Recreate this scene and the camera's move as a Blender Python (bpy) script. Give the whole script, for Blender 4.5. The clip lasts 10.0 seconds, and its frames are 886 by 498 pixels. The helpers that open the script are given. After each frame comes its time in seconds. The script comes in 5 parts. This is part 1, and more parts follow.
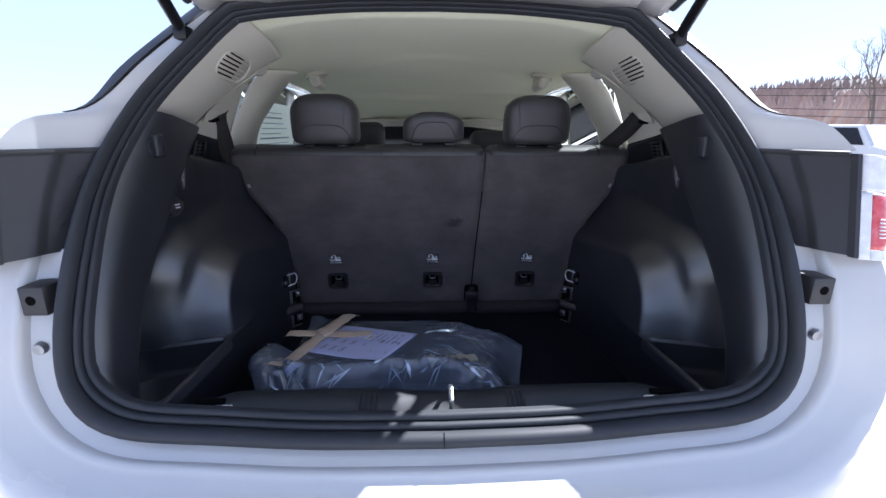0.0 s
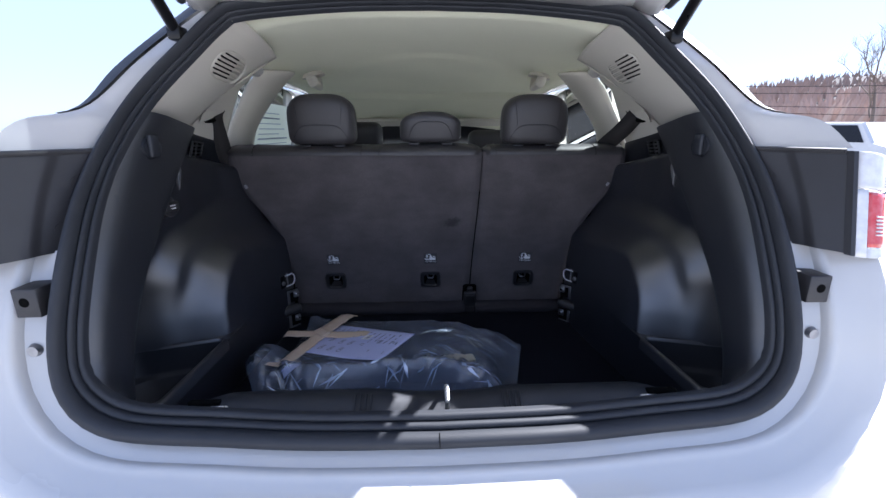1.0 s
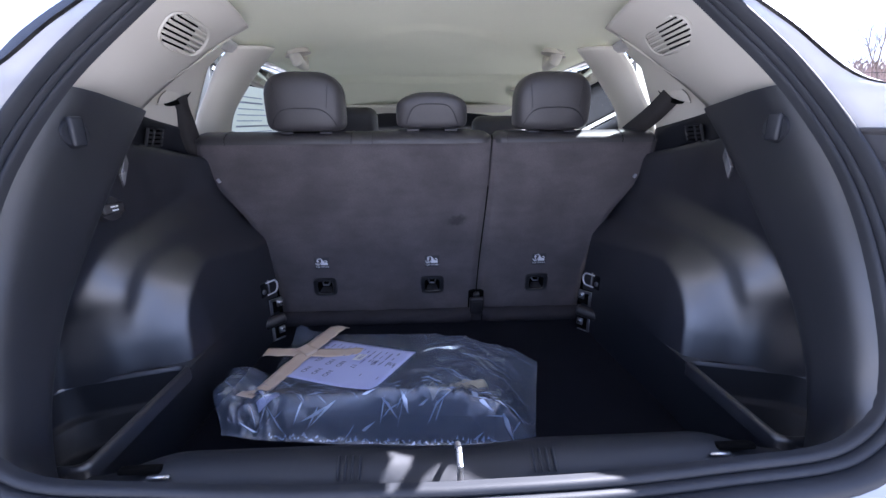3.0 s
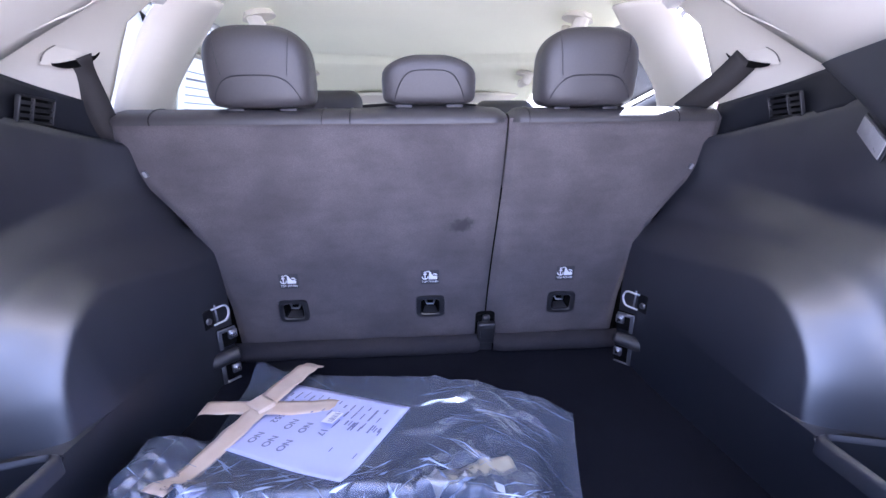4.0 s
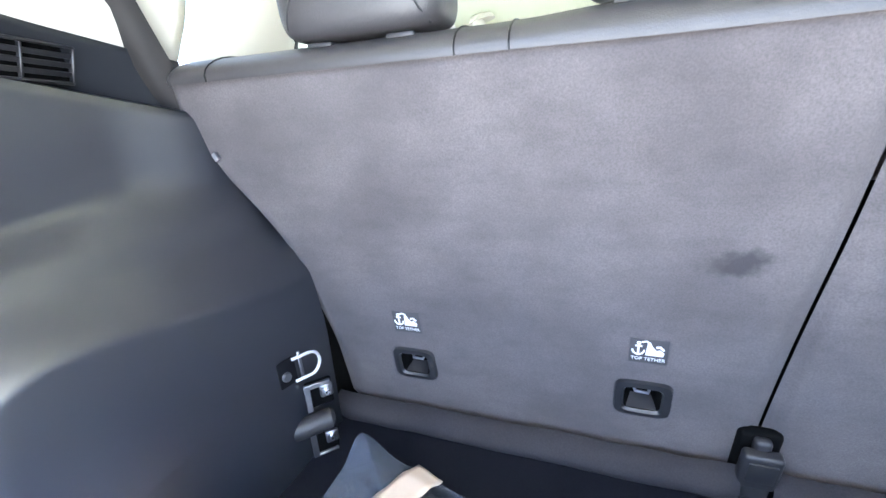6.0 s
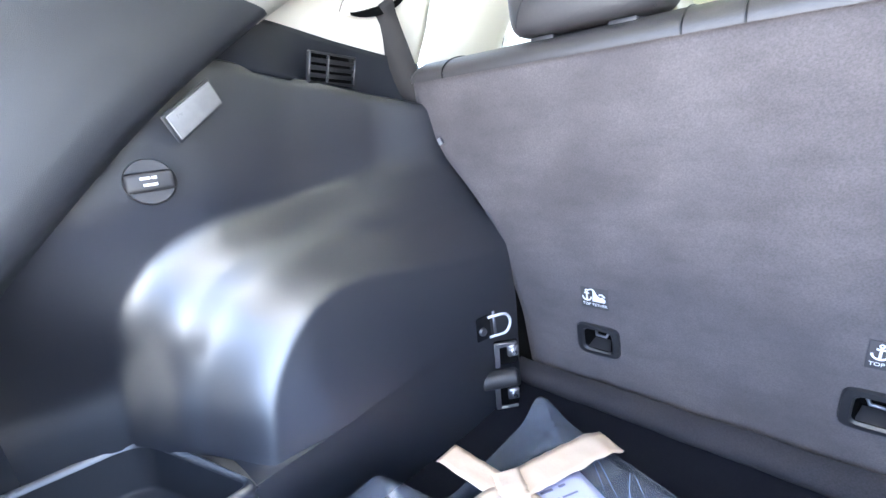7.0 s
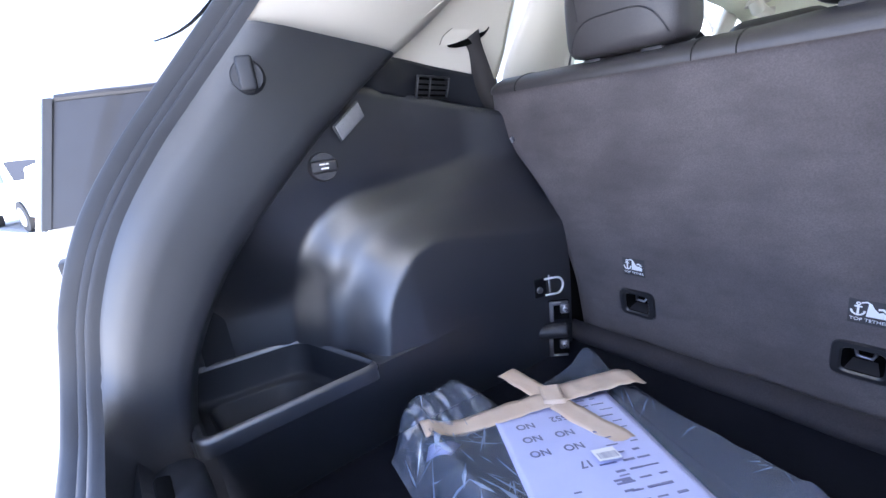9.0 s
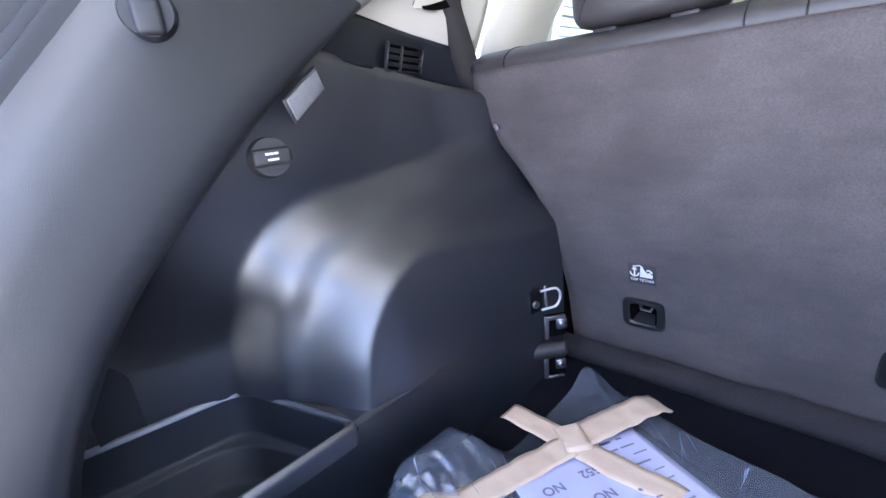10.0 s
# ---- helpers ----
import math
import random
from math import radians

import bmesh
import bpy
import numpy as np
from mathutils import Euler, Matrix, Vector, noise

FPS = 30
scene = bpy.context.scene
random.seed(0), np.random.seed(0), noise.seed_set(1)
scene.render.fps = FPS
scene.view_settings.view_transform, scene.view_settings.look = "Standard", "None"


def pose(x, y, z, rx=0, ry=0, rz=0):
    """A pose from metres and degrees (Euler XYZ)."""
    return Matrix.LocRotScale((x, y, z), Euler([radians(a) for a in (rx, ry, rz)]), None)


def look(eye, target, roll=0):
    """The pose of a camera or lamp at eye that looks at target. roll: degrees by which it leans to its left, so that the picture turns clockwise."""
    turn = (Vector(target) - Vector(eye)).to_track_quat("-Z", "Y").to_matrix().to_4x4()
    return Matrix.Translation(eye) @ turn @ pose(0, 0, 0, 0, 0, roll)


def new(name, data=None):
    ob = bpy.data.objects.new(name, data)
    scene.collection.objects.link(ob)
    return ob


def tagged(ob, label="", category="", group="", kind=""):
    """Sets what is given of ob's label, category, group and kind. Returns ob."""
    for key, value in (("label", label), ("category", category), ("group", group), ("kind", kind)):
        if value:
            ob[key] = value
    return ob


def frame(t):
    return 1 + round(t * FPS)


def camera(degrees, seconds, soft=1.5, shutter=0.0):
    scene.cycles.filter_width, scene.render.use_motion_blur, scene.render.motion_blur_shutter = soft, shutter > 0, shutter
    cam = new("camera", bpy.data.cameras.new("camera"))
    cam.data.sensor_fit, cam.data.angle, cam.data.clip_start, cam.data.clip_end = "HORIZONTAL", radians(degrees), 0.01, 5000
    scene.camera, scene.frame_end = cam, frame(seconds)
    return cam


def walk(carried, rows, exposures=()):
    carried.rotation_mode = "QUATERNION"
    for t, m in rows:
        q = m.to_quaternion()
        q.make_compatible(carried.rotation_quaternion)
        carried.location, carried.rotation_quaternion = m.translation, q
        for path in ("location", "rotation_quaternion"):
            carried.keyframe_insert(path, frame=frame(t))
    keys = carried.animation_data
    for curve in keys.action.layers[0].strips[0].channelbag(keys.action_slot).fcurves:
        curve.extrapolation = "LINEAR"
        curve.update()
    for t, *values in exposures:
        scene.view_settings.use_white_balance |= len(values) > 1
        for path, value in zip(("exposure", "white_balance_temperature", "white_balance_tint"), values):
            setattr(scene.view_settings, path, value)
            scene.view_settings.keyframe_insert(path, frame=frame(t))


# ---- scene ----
cam = camera(91.8, 10.0)
EXPOSURES = [(0.0, 2.35, 5650, 14), (2.0, 2.35, 5650, 14), (2.7, 2.75, 5600, 17), (3.8, 4.3, 5350, 30), (4.5, 4.75, 5700, 30), (5.0, 5.35, 6000, 25), (5.5, 5.5, 6050, 14), (6.2, 5.65, 5800, 5), (7.3, 5.45, 5750, 11), (8.0, 5.05, 5900, 15), (8.6, 4.5, 5600, 15), (9.0, 4.35, 5550, 16), (9.6, 4.42, 5400, 20), (10.0, 4.7, 5650, 16)]
PATH = [
    (0, (-0.031, -0.714, 1.385), (0.055, 1.211, 0.852), 0.2),
    (0.5, (-0.028, -0.713, 1.386), (0.058, 1.212, 0.851), 0.1),
    (1, (-0.021, -0.712, 1.384), (0.063, 1.213, 0.85), -0.1),
    (1.5, (-0.02, -0.713, 1.383), (0.066, 1.212, 0.847), -0.3),
    (2, (-0.022, -0.708, 1.38), (0.064, 1.214, 0.837), -0.3),
    (2.5, (-0.03, -0.651, 1.375), (0.052, 1.268, 0.815), -0.5),
    (2.7, (-0.032, -0.597, 1.371), (0.055, 1.319, 0.803), -0.4),
    (3.8, (-0.013, -0.265, 1.323), (0.093, 1.645, 0.741), -0.6),
    (4, (-0.035, -0.197, 1.3), (0.089, 1.718, 0.737), -0.5),
    (4.5, (-0.042, -0.029, 1.29), (0.051, 1.888, 0.727), -0.6),
    (5, (-0.001, 0.172, 1.287), (-0.022, 2.078, 0.681), -1.1),
    (5.5, (0.016, 0.278, 1.271), (-0.263, 2.157, 0.645), -2.1),
    (6, (-0.073, 0.312, 1.25), (-0.756, 2.078, 0.607), -3.9),
    (6.2, (-0.13, 0.302, 1.25), (-0.952, 2.011, 0.613), -4.2),
    (7.3, (-0.058, 0.167, 1.238), (-1.479, 1.449, 0.659), -7.0),
    (7.5, (-0.034, 0.138, 1.245), (-1.508, 1.362, 0.674), -7.3),
    (8, (0.033, 0.088, 1.255), (-1.507, 1.237, 0.699), -7.4),
    (8.5, (0.073, 0.06, 1.258), (-1.487, 1.178, 0.697), -7.3),
    (9, (0.089, 0.047, 1.256), (-1.455, 1.183, 0.687), -7.1),
    (9.5, (0.03, 0.056, 1.253), (-1.437, 1.28, 0.661), -6.7),
    (10, (-0.113, 0.098, 1.24), (-1.446, 1.453, 0.619), -6.2),
]
walk(cam, [(t, look(eye, target, roll)) for t, eye, target, roll in PATH], EXPOSURES)

# ---- light ----
SUN_AZ, SUN_EL = 60.4, 46.1        # degrees to the right of the car's nose, and above the ground
world = bpy.data.worlds.new("sky")
scene.world = world
world.use_nodes = True
wn = world.node_tree
sky = wn.nodes.new("ShaderNodeTexSky")
sky.sky_type = 'NISHITA'
sky.sun_disc = False
sky.sun_elevation = radians(SUN_EL)
sky.sun_rotation = radians(SUN_AZ)
sky.air_density, sky.dust_density, sky.ozone_density = 1.0, 0.5, 2.0
haze = wn.nodes.new("ShaderNodeMix")      # thin high cloud evens out the clear sky
haze.data_type = 'RGBA'
haze.inputs["Factor"].default_value = 0.85
haze.inputs["B"].default_value = (1.88, 2.2, 3.05, 1)
wn.links.new(sky.outputs[0], haze.inputs["A"])
wn.links.new(haze.outputs["Result"], wn.nodes["Background"].inputs[0])
wn.nodes["Background"].inputs[1].default_value = 0.085
sun_data = bpy.data.lights.new("sun", 'SUN')
sun_data.energy, sun_data.angle, sun_data.color = 5.0, radians(0.5), (1.0, 0.95, 0.88)
sun = new("sun", sun_data)
sun_way = Vector((math.sin(radians(SUN_AZ)) * math.cos(radians(SUN_EL)), math.cos(radians(SUN_AZ)) * math.cos(radians(SUN_EL)), math.sin(radians(SUN_EL))))
sun.matrix_world = look(sun_way * 30, (0, 0, 0))


# ---- materials ----
def material(name, color, rough=0.5, metal=0.0, grain=0.0, grain_size=300.0, bump=0.0, bump_size=600.0, stain=0.0, stain_size=6.0,
             coat=0.0, sheen=0.0, spec=0.5, tint=None, ior=1.5):
    m = bpy.data.materials.new(name)
    m.use_nodes = True
    nt = m.node_tree
    b = nt.nodes["Principled BSDF"]
    b.inputs["Roughness"].default_value = rough
    b.inputs["Metallic"].default_value = metal
    b.inputs["Coat Weight"].default_value = coat
    b.inputs["Sheen Weight"].default_value = sheen
    b.inputs["Specular IOR Level"].default_value = spec
    b.inputs["IOR"].default_value = ior
    co = nt.nodes.new("ShaderNodeTexCoord").outputs["Object"]
    col = nt.nodes.new("ShaderNodeRGB")
    col.outputs[0].default_value = (*color, 1)
    out = col.outputs[0]

    def varied(src, amount, size, other):
        n = nt.nodes.new("ShaderNodeTexNoise")
        n.inputs["Scale"].default_value = size
        n.inputs["Detail"].default_value = 4
        nt.links.new(co, n.inputs["Vector"])
        mr = nt.nodes.new("ShaderNodeMapRange")
        mr.inputs[1].default_value, mr.inputs[2].default_value = 0.32, 0.68
        nt.links.new(n.outputs["Fac"], mr.inputs[0])
        mx = nt.nodes.new("ShaderNodeMix")
        mx.data_type = 'RGBA'
        mx.inputs["B"].default_value = (*other, 1)
        mul = nt.nodes.new("ShaderNodeMath")
        mul.operation = 'MULTIPLY'
        mul.inputs[1].default_value = amount
        nt.links.new(mr.outputs[0], mul.inputs[0])
        nt.links.new(mul.outputs[0], mx.inputs["Factor"])
        nt.links.new(src, mx.inputs["A"])
        return mx.outputs["Result"], n.outputs["Fac"]

    if grain:
        out, _ = varied(out, grain, grain_size, [c * 1.9 for c in color])
    if stain:
        out, f = varied(out, stain, stain_size, tint or [c * 0.6 for c in color])
        rr = nt.nodes.new("ShaderNodeMapRange")
        rr.inputs[3].default_value, rr.inputs[4].default_value = max(rough - 0.08, 0.02), min(rough + 0.08, 1)
        nt.links.new(f, rr.inputs[0])
        nt.links.new(rr.outputs[0], b.inputs["Roughness"])
    nt.links.new(out, b.inputs["Base Color"])
    if bump:
        n = nt.nodes.new("ShaderNodeTexNoise")
        n.inputs["Scale"].default_value = bump_size
        n.inputs["Detail"].default_value = 3
        nt.links.new(co, n.inputs["Vector"])
        bp = nt.nodes.new("ShaderNodeBump")
        bp.inputs["Strength"].default_value = bump
        bp.inputs["Distance"].default_value = 0.001
        nt.links.new(n.outputs["Fac"], bp.inputs["Height"])
        nt.links.new(bp.outputs[0], b.inputs["Normal"])
    return m


def clear(name, tint, gloss=0.05, rough=0.02, haze=0.0, wrinkle=0.0, wrinkle_size=20.0):
    """Thin clear sheet: lets light straight through and mirrors at grazing angles."""
    m = bpy.data.materials.new(name)
    m.use_nodes = True
    nt = m.node_tree
    nt.nodes.remove(nt.nodes["Principled BSDF"])
    out = nt.nodes["Material Output"]
    tr = nt.nodes.new("ShaderNodeBsdfTransparent")
    tr.inputs[0].default_value = (*tint, 1)
    gl = nt.nodes.new("ShaderNodeBsdfGlossy")
    gl.inputs["Roughness"].default_value = rough
    fr = nt.nodes.new("ShaderNodeFresnel")
    fr.inputs["IOR"].default_value = 1.45
    mx = nt.nodes.new("ShaderNodeMixShader")
    add = nt.nodes.new("ShaderNodeMath")
    add.operation = 'ADD'
    add.inputs[1].default_value = gloss
    nt.links.new(fr.outputs[0], add.inputs[0])
    nt.links.new(add.outputs[0], mx.inputs[0])
    base = tr.outputs[0]
    if haze:
        df = nt.nodes.new("ShaderNodeBsdfDiffuse")
        df.inputs[0].default_value = (0.62, 0.74, 1.0, 1)
        hz = nt.nodes.new("ShaderNodeMixShader")
        hz.inputs[0].default_value = haze
        nt.links.new(tr.outputs[0], hz.inputs[1])
        nt.links.new(df.outputs[0], hz.inputs[2])
        base = hz.outputs[0]
    nt.links.new(base, mx.inputs[1])
    nt.links.new(gl.outputs[0], mx.inputs[2])
    nt.links.new(mx.outputs[0], out.inputs["Surface"])
    if wrinkle:
        co = nt.nodes.new("ShaderNodeTexCoord").outputs["Object"]
        n = nt.nodes.new("ShaderNodeTexNoise")
        n.inputs["Scale"].default_value = wrinkle_size
        n.inputs["Detail"].default_value = 5
        n.inputs["Distortion"].default_value = 1.2
        nt.links.new(co, n.inputs["Vector"])
        bp = nt.nodes.new("ShaderNodeBump")
        bp.inputs["Strength"].default_value = wrinkle
        bp.inputs["Distance"].default_value = 0.01
        nt.links.new(n.outputs["Fac"], bp.inputs["Height"])
        nt.links.new(bp.outputs[0], gl.inputs["Normal"])
        nt.links.new(bp.outputs[0], fr.inputs["Normal"])
    return m


WHITE = material("white_car_paint", (0.50, 0.49, 0.475), 0.25, coat=0.7, stain=0.15, stain_size=3.0, tint=(0.66, 0.66, 0.65))
RUBBER = material("black_rubber", (0.027, 0.029, 0.034), 0.55, stain=0.3, stain_size=12, bump=0.2, bump_size=900, spec=0.35)
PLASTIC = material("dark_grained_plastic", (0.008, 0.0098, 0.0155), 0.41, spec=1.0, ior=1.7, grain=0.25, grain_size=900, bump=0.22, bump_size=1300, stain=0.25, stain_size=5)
BINPLASTIC = material("matt_moulded_plastic", (0.006, 0.0075, 0.0115), 0.55, spec=0.6, grain=0.25, grain_size=900, bump=0.22, bump_size=1300, stain=0.25, stain_size=5)
TRIMPLASTIC = material("soft_grained_trim", (0.009, 0.0105, 0.0150), 0.47, spec=0.9, ior=1.6, grain=0.25, grain_size=900, bump=0.25, bump_size=1300, stain=0.25, stain_size=5)
GLOSSY = material("black_smooth_plastic", (0.007, 0.007, 0.008), 0.3, stain=0.2, spec=0.3)
HOUSING = material("dark_grey_housing", (0.024, 0.023, 0.025), 0.5, bump=0.15, bump_size=700, stain=0.3, stain_size=15)
TRIMGAP = material("shaded_trim_gap", (0.16, 0.15, 0.125), 0.9)
CREAM = material("pale_beige_trim", (0.61, 0.575, 0.495), 0.6, bump=0.15, bump_size=900, stain=0.12, stain_size=4)
LINER = material("headliner_fabric", (0.78, 0.78, 0.60), 0.95, grain=0.12, grain_size=700, bump=0.3, bump_size=1200, stain=0.1, stain_size=3, sheen=0.1)
CARPET = material("seat_back_carpet", (0.088, 0.077, 0.078), 0.95, grain=0.5, grain_size=420, bump=0.6, bump_size=1100, stain=0.6, stain_size=7, tint=(0.050, 0.044, 0.046), sheen=0.06)
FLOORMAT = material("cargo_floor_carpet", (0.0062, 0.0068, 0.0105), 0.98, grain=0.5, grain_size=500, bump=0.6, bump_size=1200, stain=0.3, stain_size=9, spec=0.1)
ROLLCARPET = material("fine_dark_carpet", (0.027, 0.025, 0.028), 0.95, grain=0.5, grain_size=420, bump=0.6, bump_size=1100, stain=0.3, stain_size=9, spec=0.2)
LEATHER = material("dark_grey_leather", (0.041, 0.038, 0.039), 0.44, grain=0.15, grain_size=250, bump=0.35, bump_size=420, stain=0.2, stain_size=10)
BELT = material("seat_belt_webbing", (0.020, 0.0175, 0.017), 0.75, bump=0.5, bump_size=900)
CHROME = material("polished_steel", (0.85, 0.85, 0.86), 0.28, 1.0, stain=0.2, stain_size=60)
STEEL = material("dull_zinc_steel", (0.42, 0.42, 0.44), 0.4, 1.0, stain=0.4, stain_size=80)
PAPER = material("white_paper", (0.52, 0.55, 0.82), 0.8, stain=0.1, stain_size=12)
INK = material("printed_ink", (0.20, 0.21, 0.34), 0.8)
FAINTINK = material("faint_ink", (0.40, 0.41, 0.46), 0.8)
LAMPLENS = material("frosted_lamp_lens", (0.26, 0.26, 0.27), 0.3, stain=0.3, stain_size=90)
LABELWHITE = material("white_print", (0.78, 0.78, 0.78), 0.6)
LABELBLACK = material("black_label", (0.016, 0.016, 0.017), 0.6)
RINGS = material("bright_zinc", (0.78, 0.78, 0.79), 0.35, 0.4)
VOID = material("unlit_depth", (0.004, 0.004, 0.004), 1.0, spec=0.05)
GRILLE = material("dark_grey_slats", (0.018, 0.018, 0.020), 0.4, spec=0.6)
BEZEL = material("black_bezel_plastic", (0.020, 0.020, 0.022), 0.38, spec=0.6, bump=0.15, bump_size=900)
PATCH = material("dark_label_patch", (0.052, 0.047, 0.050), 0.8, bump=0.3)
TAPE = material("masking_tape", (0.60, 0.49, 0.39), 0.55, stain=0.4, stain_size=25, tint=(0.52, 0.36, 0.24), bump=0.3, bump_size=200)
RED = material("red_lens", (0.50, 0.02, 0.02), 0.12, coat=1.0, stain=0.3, stain_size=60, tint=(0.75, 0.35, 0.33))
CLEARWHITE = material("silvery_lens", (0.70, 0.69, 0.69), 0.10, coat=1.0, stain=0.5, stain_size=70)
GLASS = clear("window_glass", (0.60, 0.65, 0.62), 0.02)
DARKGLASS = clear("tinted_glass", (0.10, 0.11, 0.11), 0.03)
FILM = clear("bag_film", (0.92, 0.93, 0.96), 0.07, 0.12, haze=0.14, wrinkle=0.25, wrinkle_size=60)
ASPHALT = material("asphalt", (0.29, 0.282, 0.268), 0.9, grain=0.5, grain_size=60, bump=0.8, bump_size=120, stain=0.4, stain_size=0.5)
WOODS = material("bare_woods", (0.020, 0.014, 0.011), 1.0, grain=0.8, grain_size=0.5, stain=0.6, stain_size=0.06)
BARK = material("bark", (0.12, 0.09, 0.07), 0.95, grain=0.4, grain_size=20)
TYRE = material("tyre", (0.02, 0.02, 0.02), 0.85)
CARSILVER = material("silver_car_paint", (0.45, 0.46, 0.47), 0.3, 0.5, coat=0.6)
CARDARK = material("dark_car_paint", (0.04, 0.05, 0.07), 0.3, 0.2, coat=0.6)


def smudge(m, at, size, color):
    """A worn dark patch with ragged soft edges, rubbed into a fabric, and its nap brushed in broad streaks."""
    nt = m.node_tree
    b = nt.nodes["Principled BSDF"]
    src = b.inputs["Base Color"].links[0].from_socket
    co = nt.nodes.new("ShaderNodeTexCoord").outputs["Object"]

    def noise_of(scale, vec=co, detail=3):
        n = nt.nodes.new("ShaderNodeTexNoise")
        n.inputs["Scale"].default_value, n.inputs["Detail"].default_value = scale, detail
        nt.links.new(vec, n.inputs["Vector"])
        return n.outputs["Fac"]

    def between(v, a, c, lo, hi):
        r = nt.nodes.new("ShaderNodeMapRange")
        for k, q in zip((1, 2, 3, 4), (a, c, lo, hi)):
            r.inputs[k].default_value = q
        nt.links.new(v, r.inputs[0])
        return r.outputs[0]

    def mixed(fac, a, col):
        x = nt.nodes.new("ShaderNodeMix")
        x.data_type = 'RGBA'
        x.inputs["B"].default_value = (*col, 1)
        nt.links.new(fac, x.inputs["Factor"])
        nt.links.new(a, x.inputs["A"])
        return x.outputs["Result"]
    stretch = nt.nodes.new("ShaderNodeMapping")
    stretch.inputs["Scale"].default_value = (1.0, 1.0, 2.6)
    nt.links.new(co, stretch.inputs["Vector"])
    src = mixed(between(noise_of(16, stretch.outputs[0], 5), 0.44, 0.70, 0.0, 0.16), src, [c * 0.8 for c in color])
    place = nt.nodes.new("ShaderNodeMapping")
    place.vector_type = 'TEXTURE'
    place.inputs["Location"].default_value = at
    place.inputs["Rotation"].default_value = (0, radians(-12), 0)
    place.inputs["Scale"].default_value = size
    nt.links.new(co, place.inputs["Vector"])
    far = nt.nodes.new("ShaderNodeVectorMath")
    far.operation = 'LENGTH'
    nt.links.new(place.outputs[0], far.inputs[0])
    ragged = nt.nodes.new("ShaderNodeMath")
    ragged.operation = 'ADD'
    nt.links.new(far.outputs["Value"], ragged.inputs[0])
    nt.links.new(between(noise_of(70), 0.25, 0.75, -0.35, 0.35), ragged.inputs[1])
    src = mixed(between(ragged.outputs[0], 0.45, 1.15, 0.85, 0.0), src, color)
    nt.links.new(src, b.inputs["Base Color"])


smudge(CARPET, (0.083, 0.872, 1.048), (0.034, 0.30, 0.019), (0.030, 0.026, 0.028))


# ---- mesh helpers ----
from mathutils.bvhtree import BVHTree


def smooth_step(v, a, b):
    t = min(max((v - a) / (b - a), 0.0), 1.0)
    return t * t * (3 - 2 * t)


def part(name, bm, mat, parent=None, label="", smooth=True, angle=40):
    bmesh.ops.recalc_face_normals(bm, faces=bm.faces)
    me = bpy.data.meshes.new(name)
    bm.to_mesh(me)
    bm.free()
    me.materials.append(mat)
    if smooth:
        me.shade_smooth()
        me.set_sharp_from_angle(angle=radians(angle))
    ob = new(name, me)
    ob.parent = parent
    if label:
        tagged(ob, label)
    return ob


def thing(name, label, category, group="", kind="", at=(0, 0, 0)):
    ob = new(name)
    ob.location = at
    ob.empty_display_size = 0.05
    return tagged(ob, label, category, group, kind)


def add_grid(bm, f, nu, nv, close_u=False):
    """Quads over f(u, v), u and v from 0 to 1."""
    rows = []
    for i in range(nu + (0 if close_u else 1)):
        rows.append([bm.verts.new(f(i / nu, j / nv)) for j in range(nv + 1)])
    n = len(rows)
    for i in range(n if close_u else n - 1):
        a, b = rows[i], rows[(i + 1) % n]
        for j in range(nv):
            bm.faces.new((a[j], b[j], b[j + 1], a[j + 1]))
    return rows


def add_box(bm, size, m, bevel=0.0, seg=2):
    r = bmesh.ops.create_cube(bm, size=1.0)
    vs = r["verts"]
    bmesh.ops.scale(bm, vec=size, verts=vs)
    if bevel:
        es = list({e for v in vs for e in v.link_edges})
        r = bmesh.ops.bevel(bm, geom=es, offset=bevel, segments=seg, affect='EDGES', profile=0.5)
        vs = list({v for f in r["faces"] for v in f.verts} | {v for v in vs if v.is_valid})
    bmesh.ops.transform(bm, matrix=m, verts=vs)


def add_tube(bm, pts, r, n=8, close=False, flat=1.0):
    """A tube along points; flat squeezes it across."""
    pts = [Vector(p) for p in pts]
    rings = []
    k = len(pts)
    last = None
    for i, p in enumerate(pts):
        a = pts[(i - 1) % k] if (close or i) else p
        b = pts[(i + 1) % k] if (close or i < k - 1) else p
        d = (b - a).normalized()
        up = last if last is not None else (Vector((0, 0, 1)) if abs(d.z) < 0.9 else Vector((0, 1, 0)))
        side = d.cross(up).normalized()
        up = side.cross(d).normalized()
        last = up
        rad = r[i] if isinstance(r, (list, tuple)) else r
        rings.append([bm.verts.new(p + rad * (math.cos(2 * math.pi * q / n) * side + flat * math.sin(2 * math.pi * q / n) * up)) for q in range(n)])
    for i in range(k if close else k - 1):
        a, b = rings[i], rings[(i + 1) % k]
        for q in range(n):
            bm.faces.new((a[q], a[(q + 1) % n], b[(q + 1) % n], b[q]))
    if not close:
        bm.faces.new(rings[0])
        bm.faces.new(rings[-1])


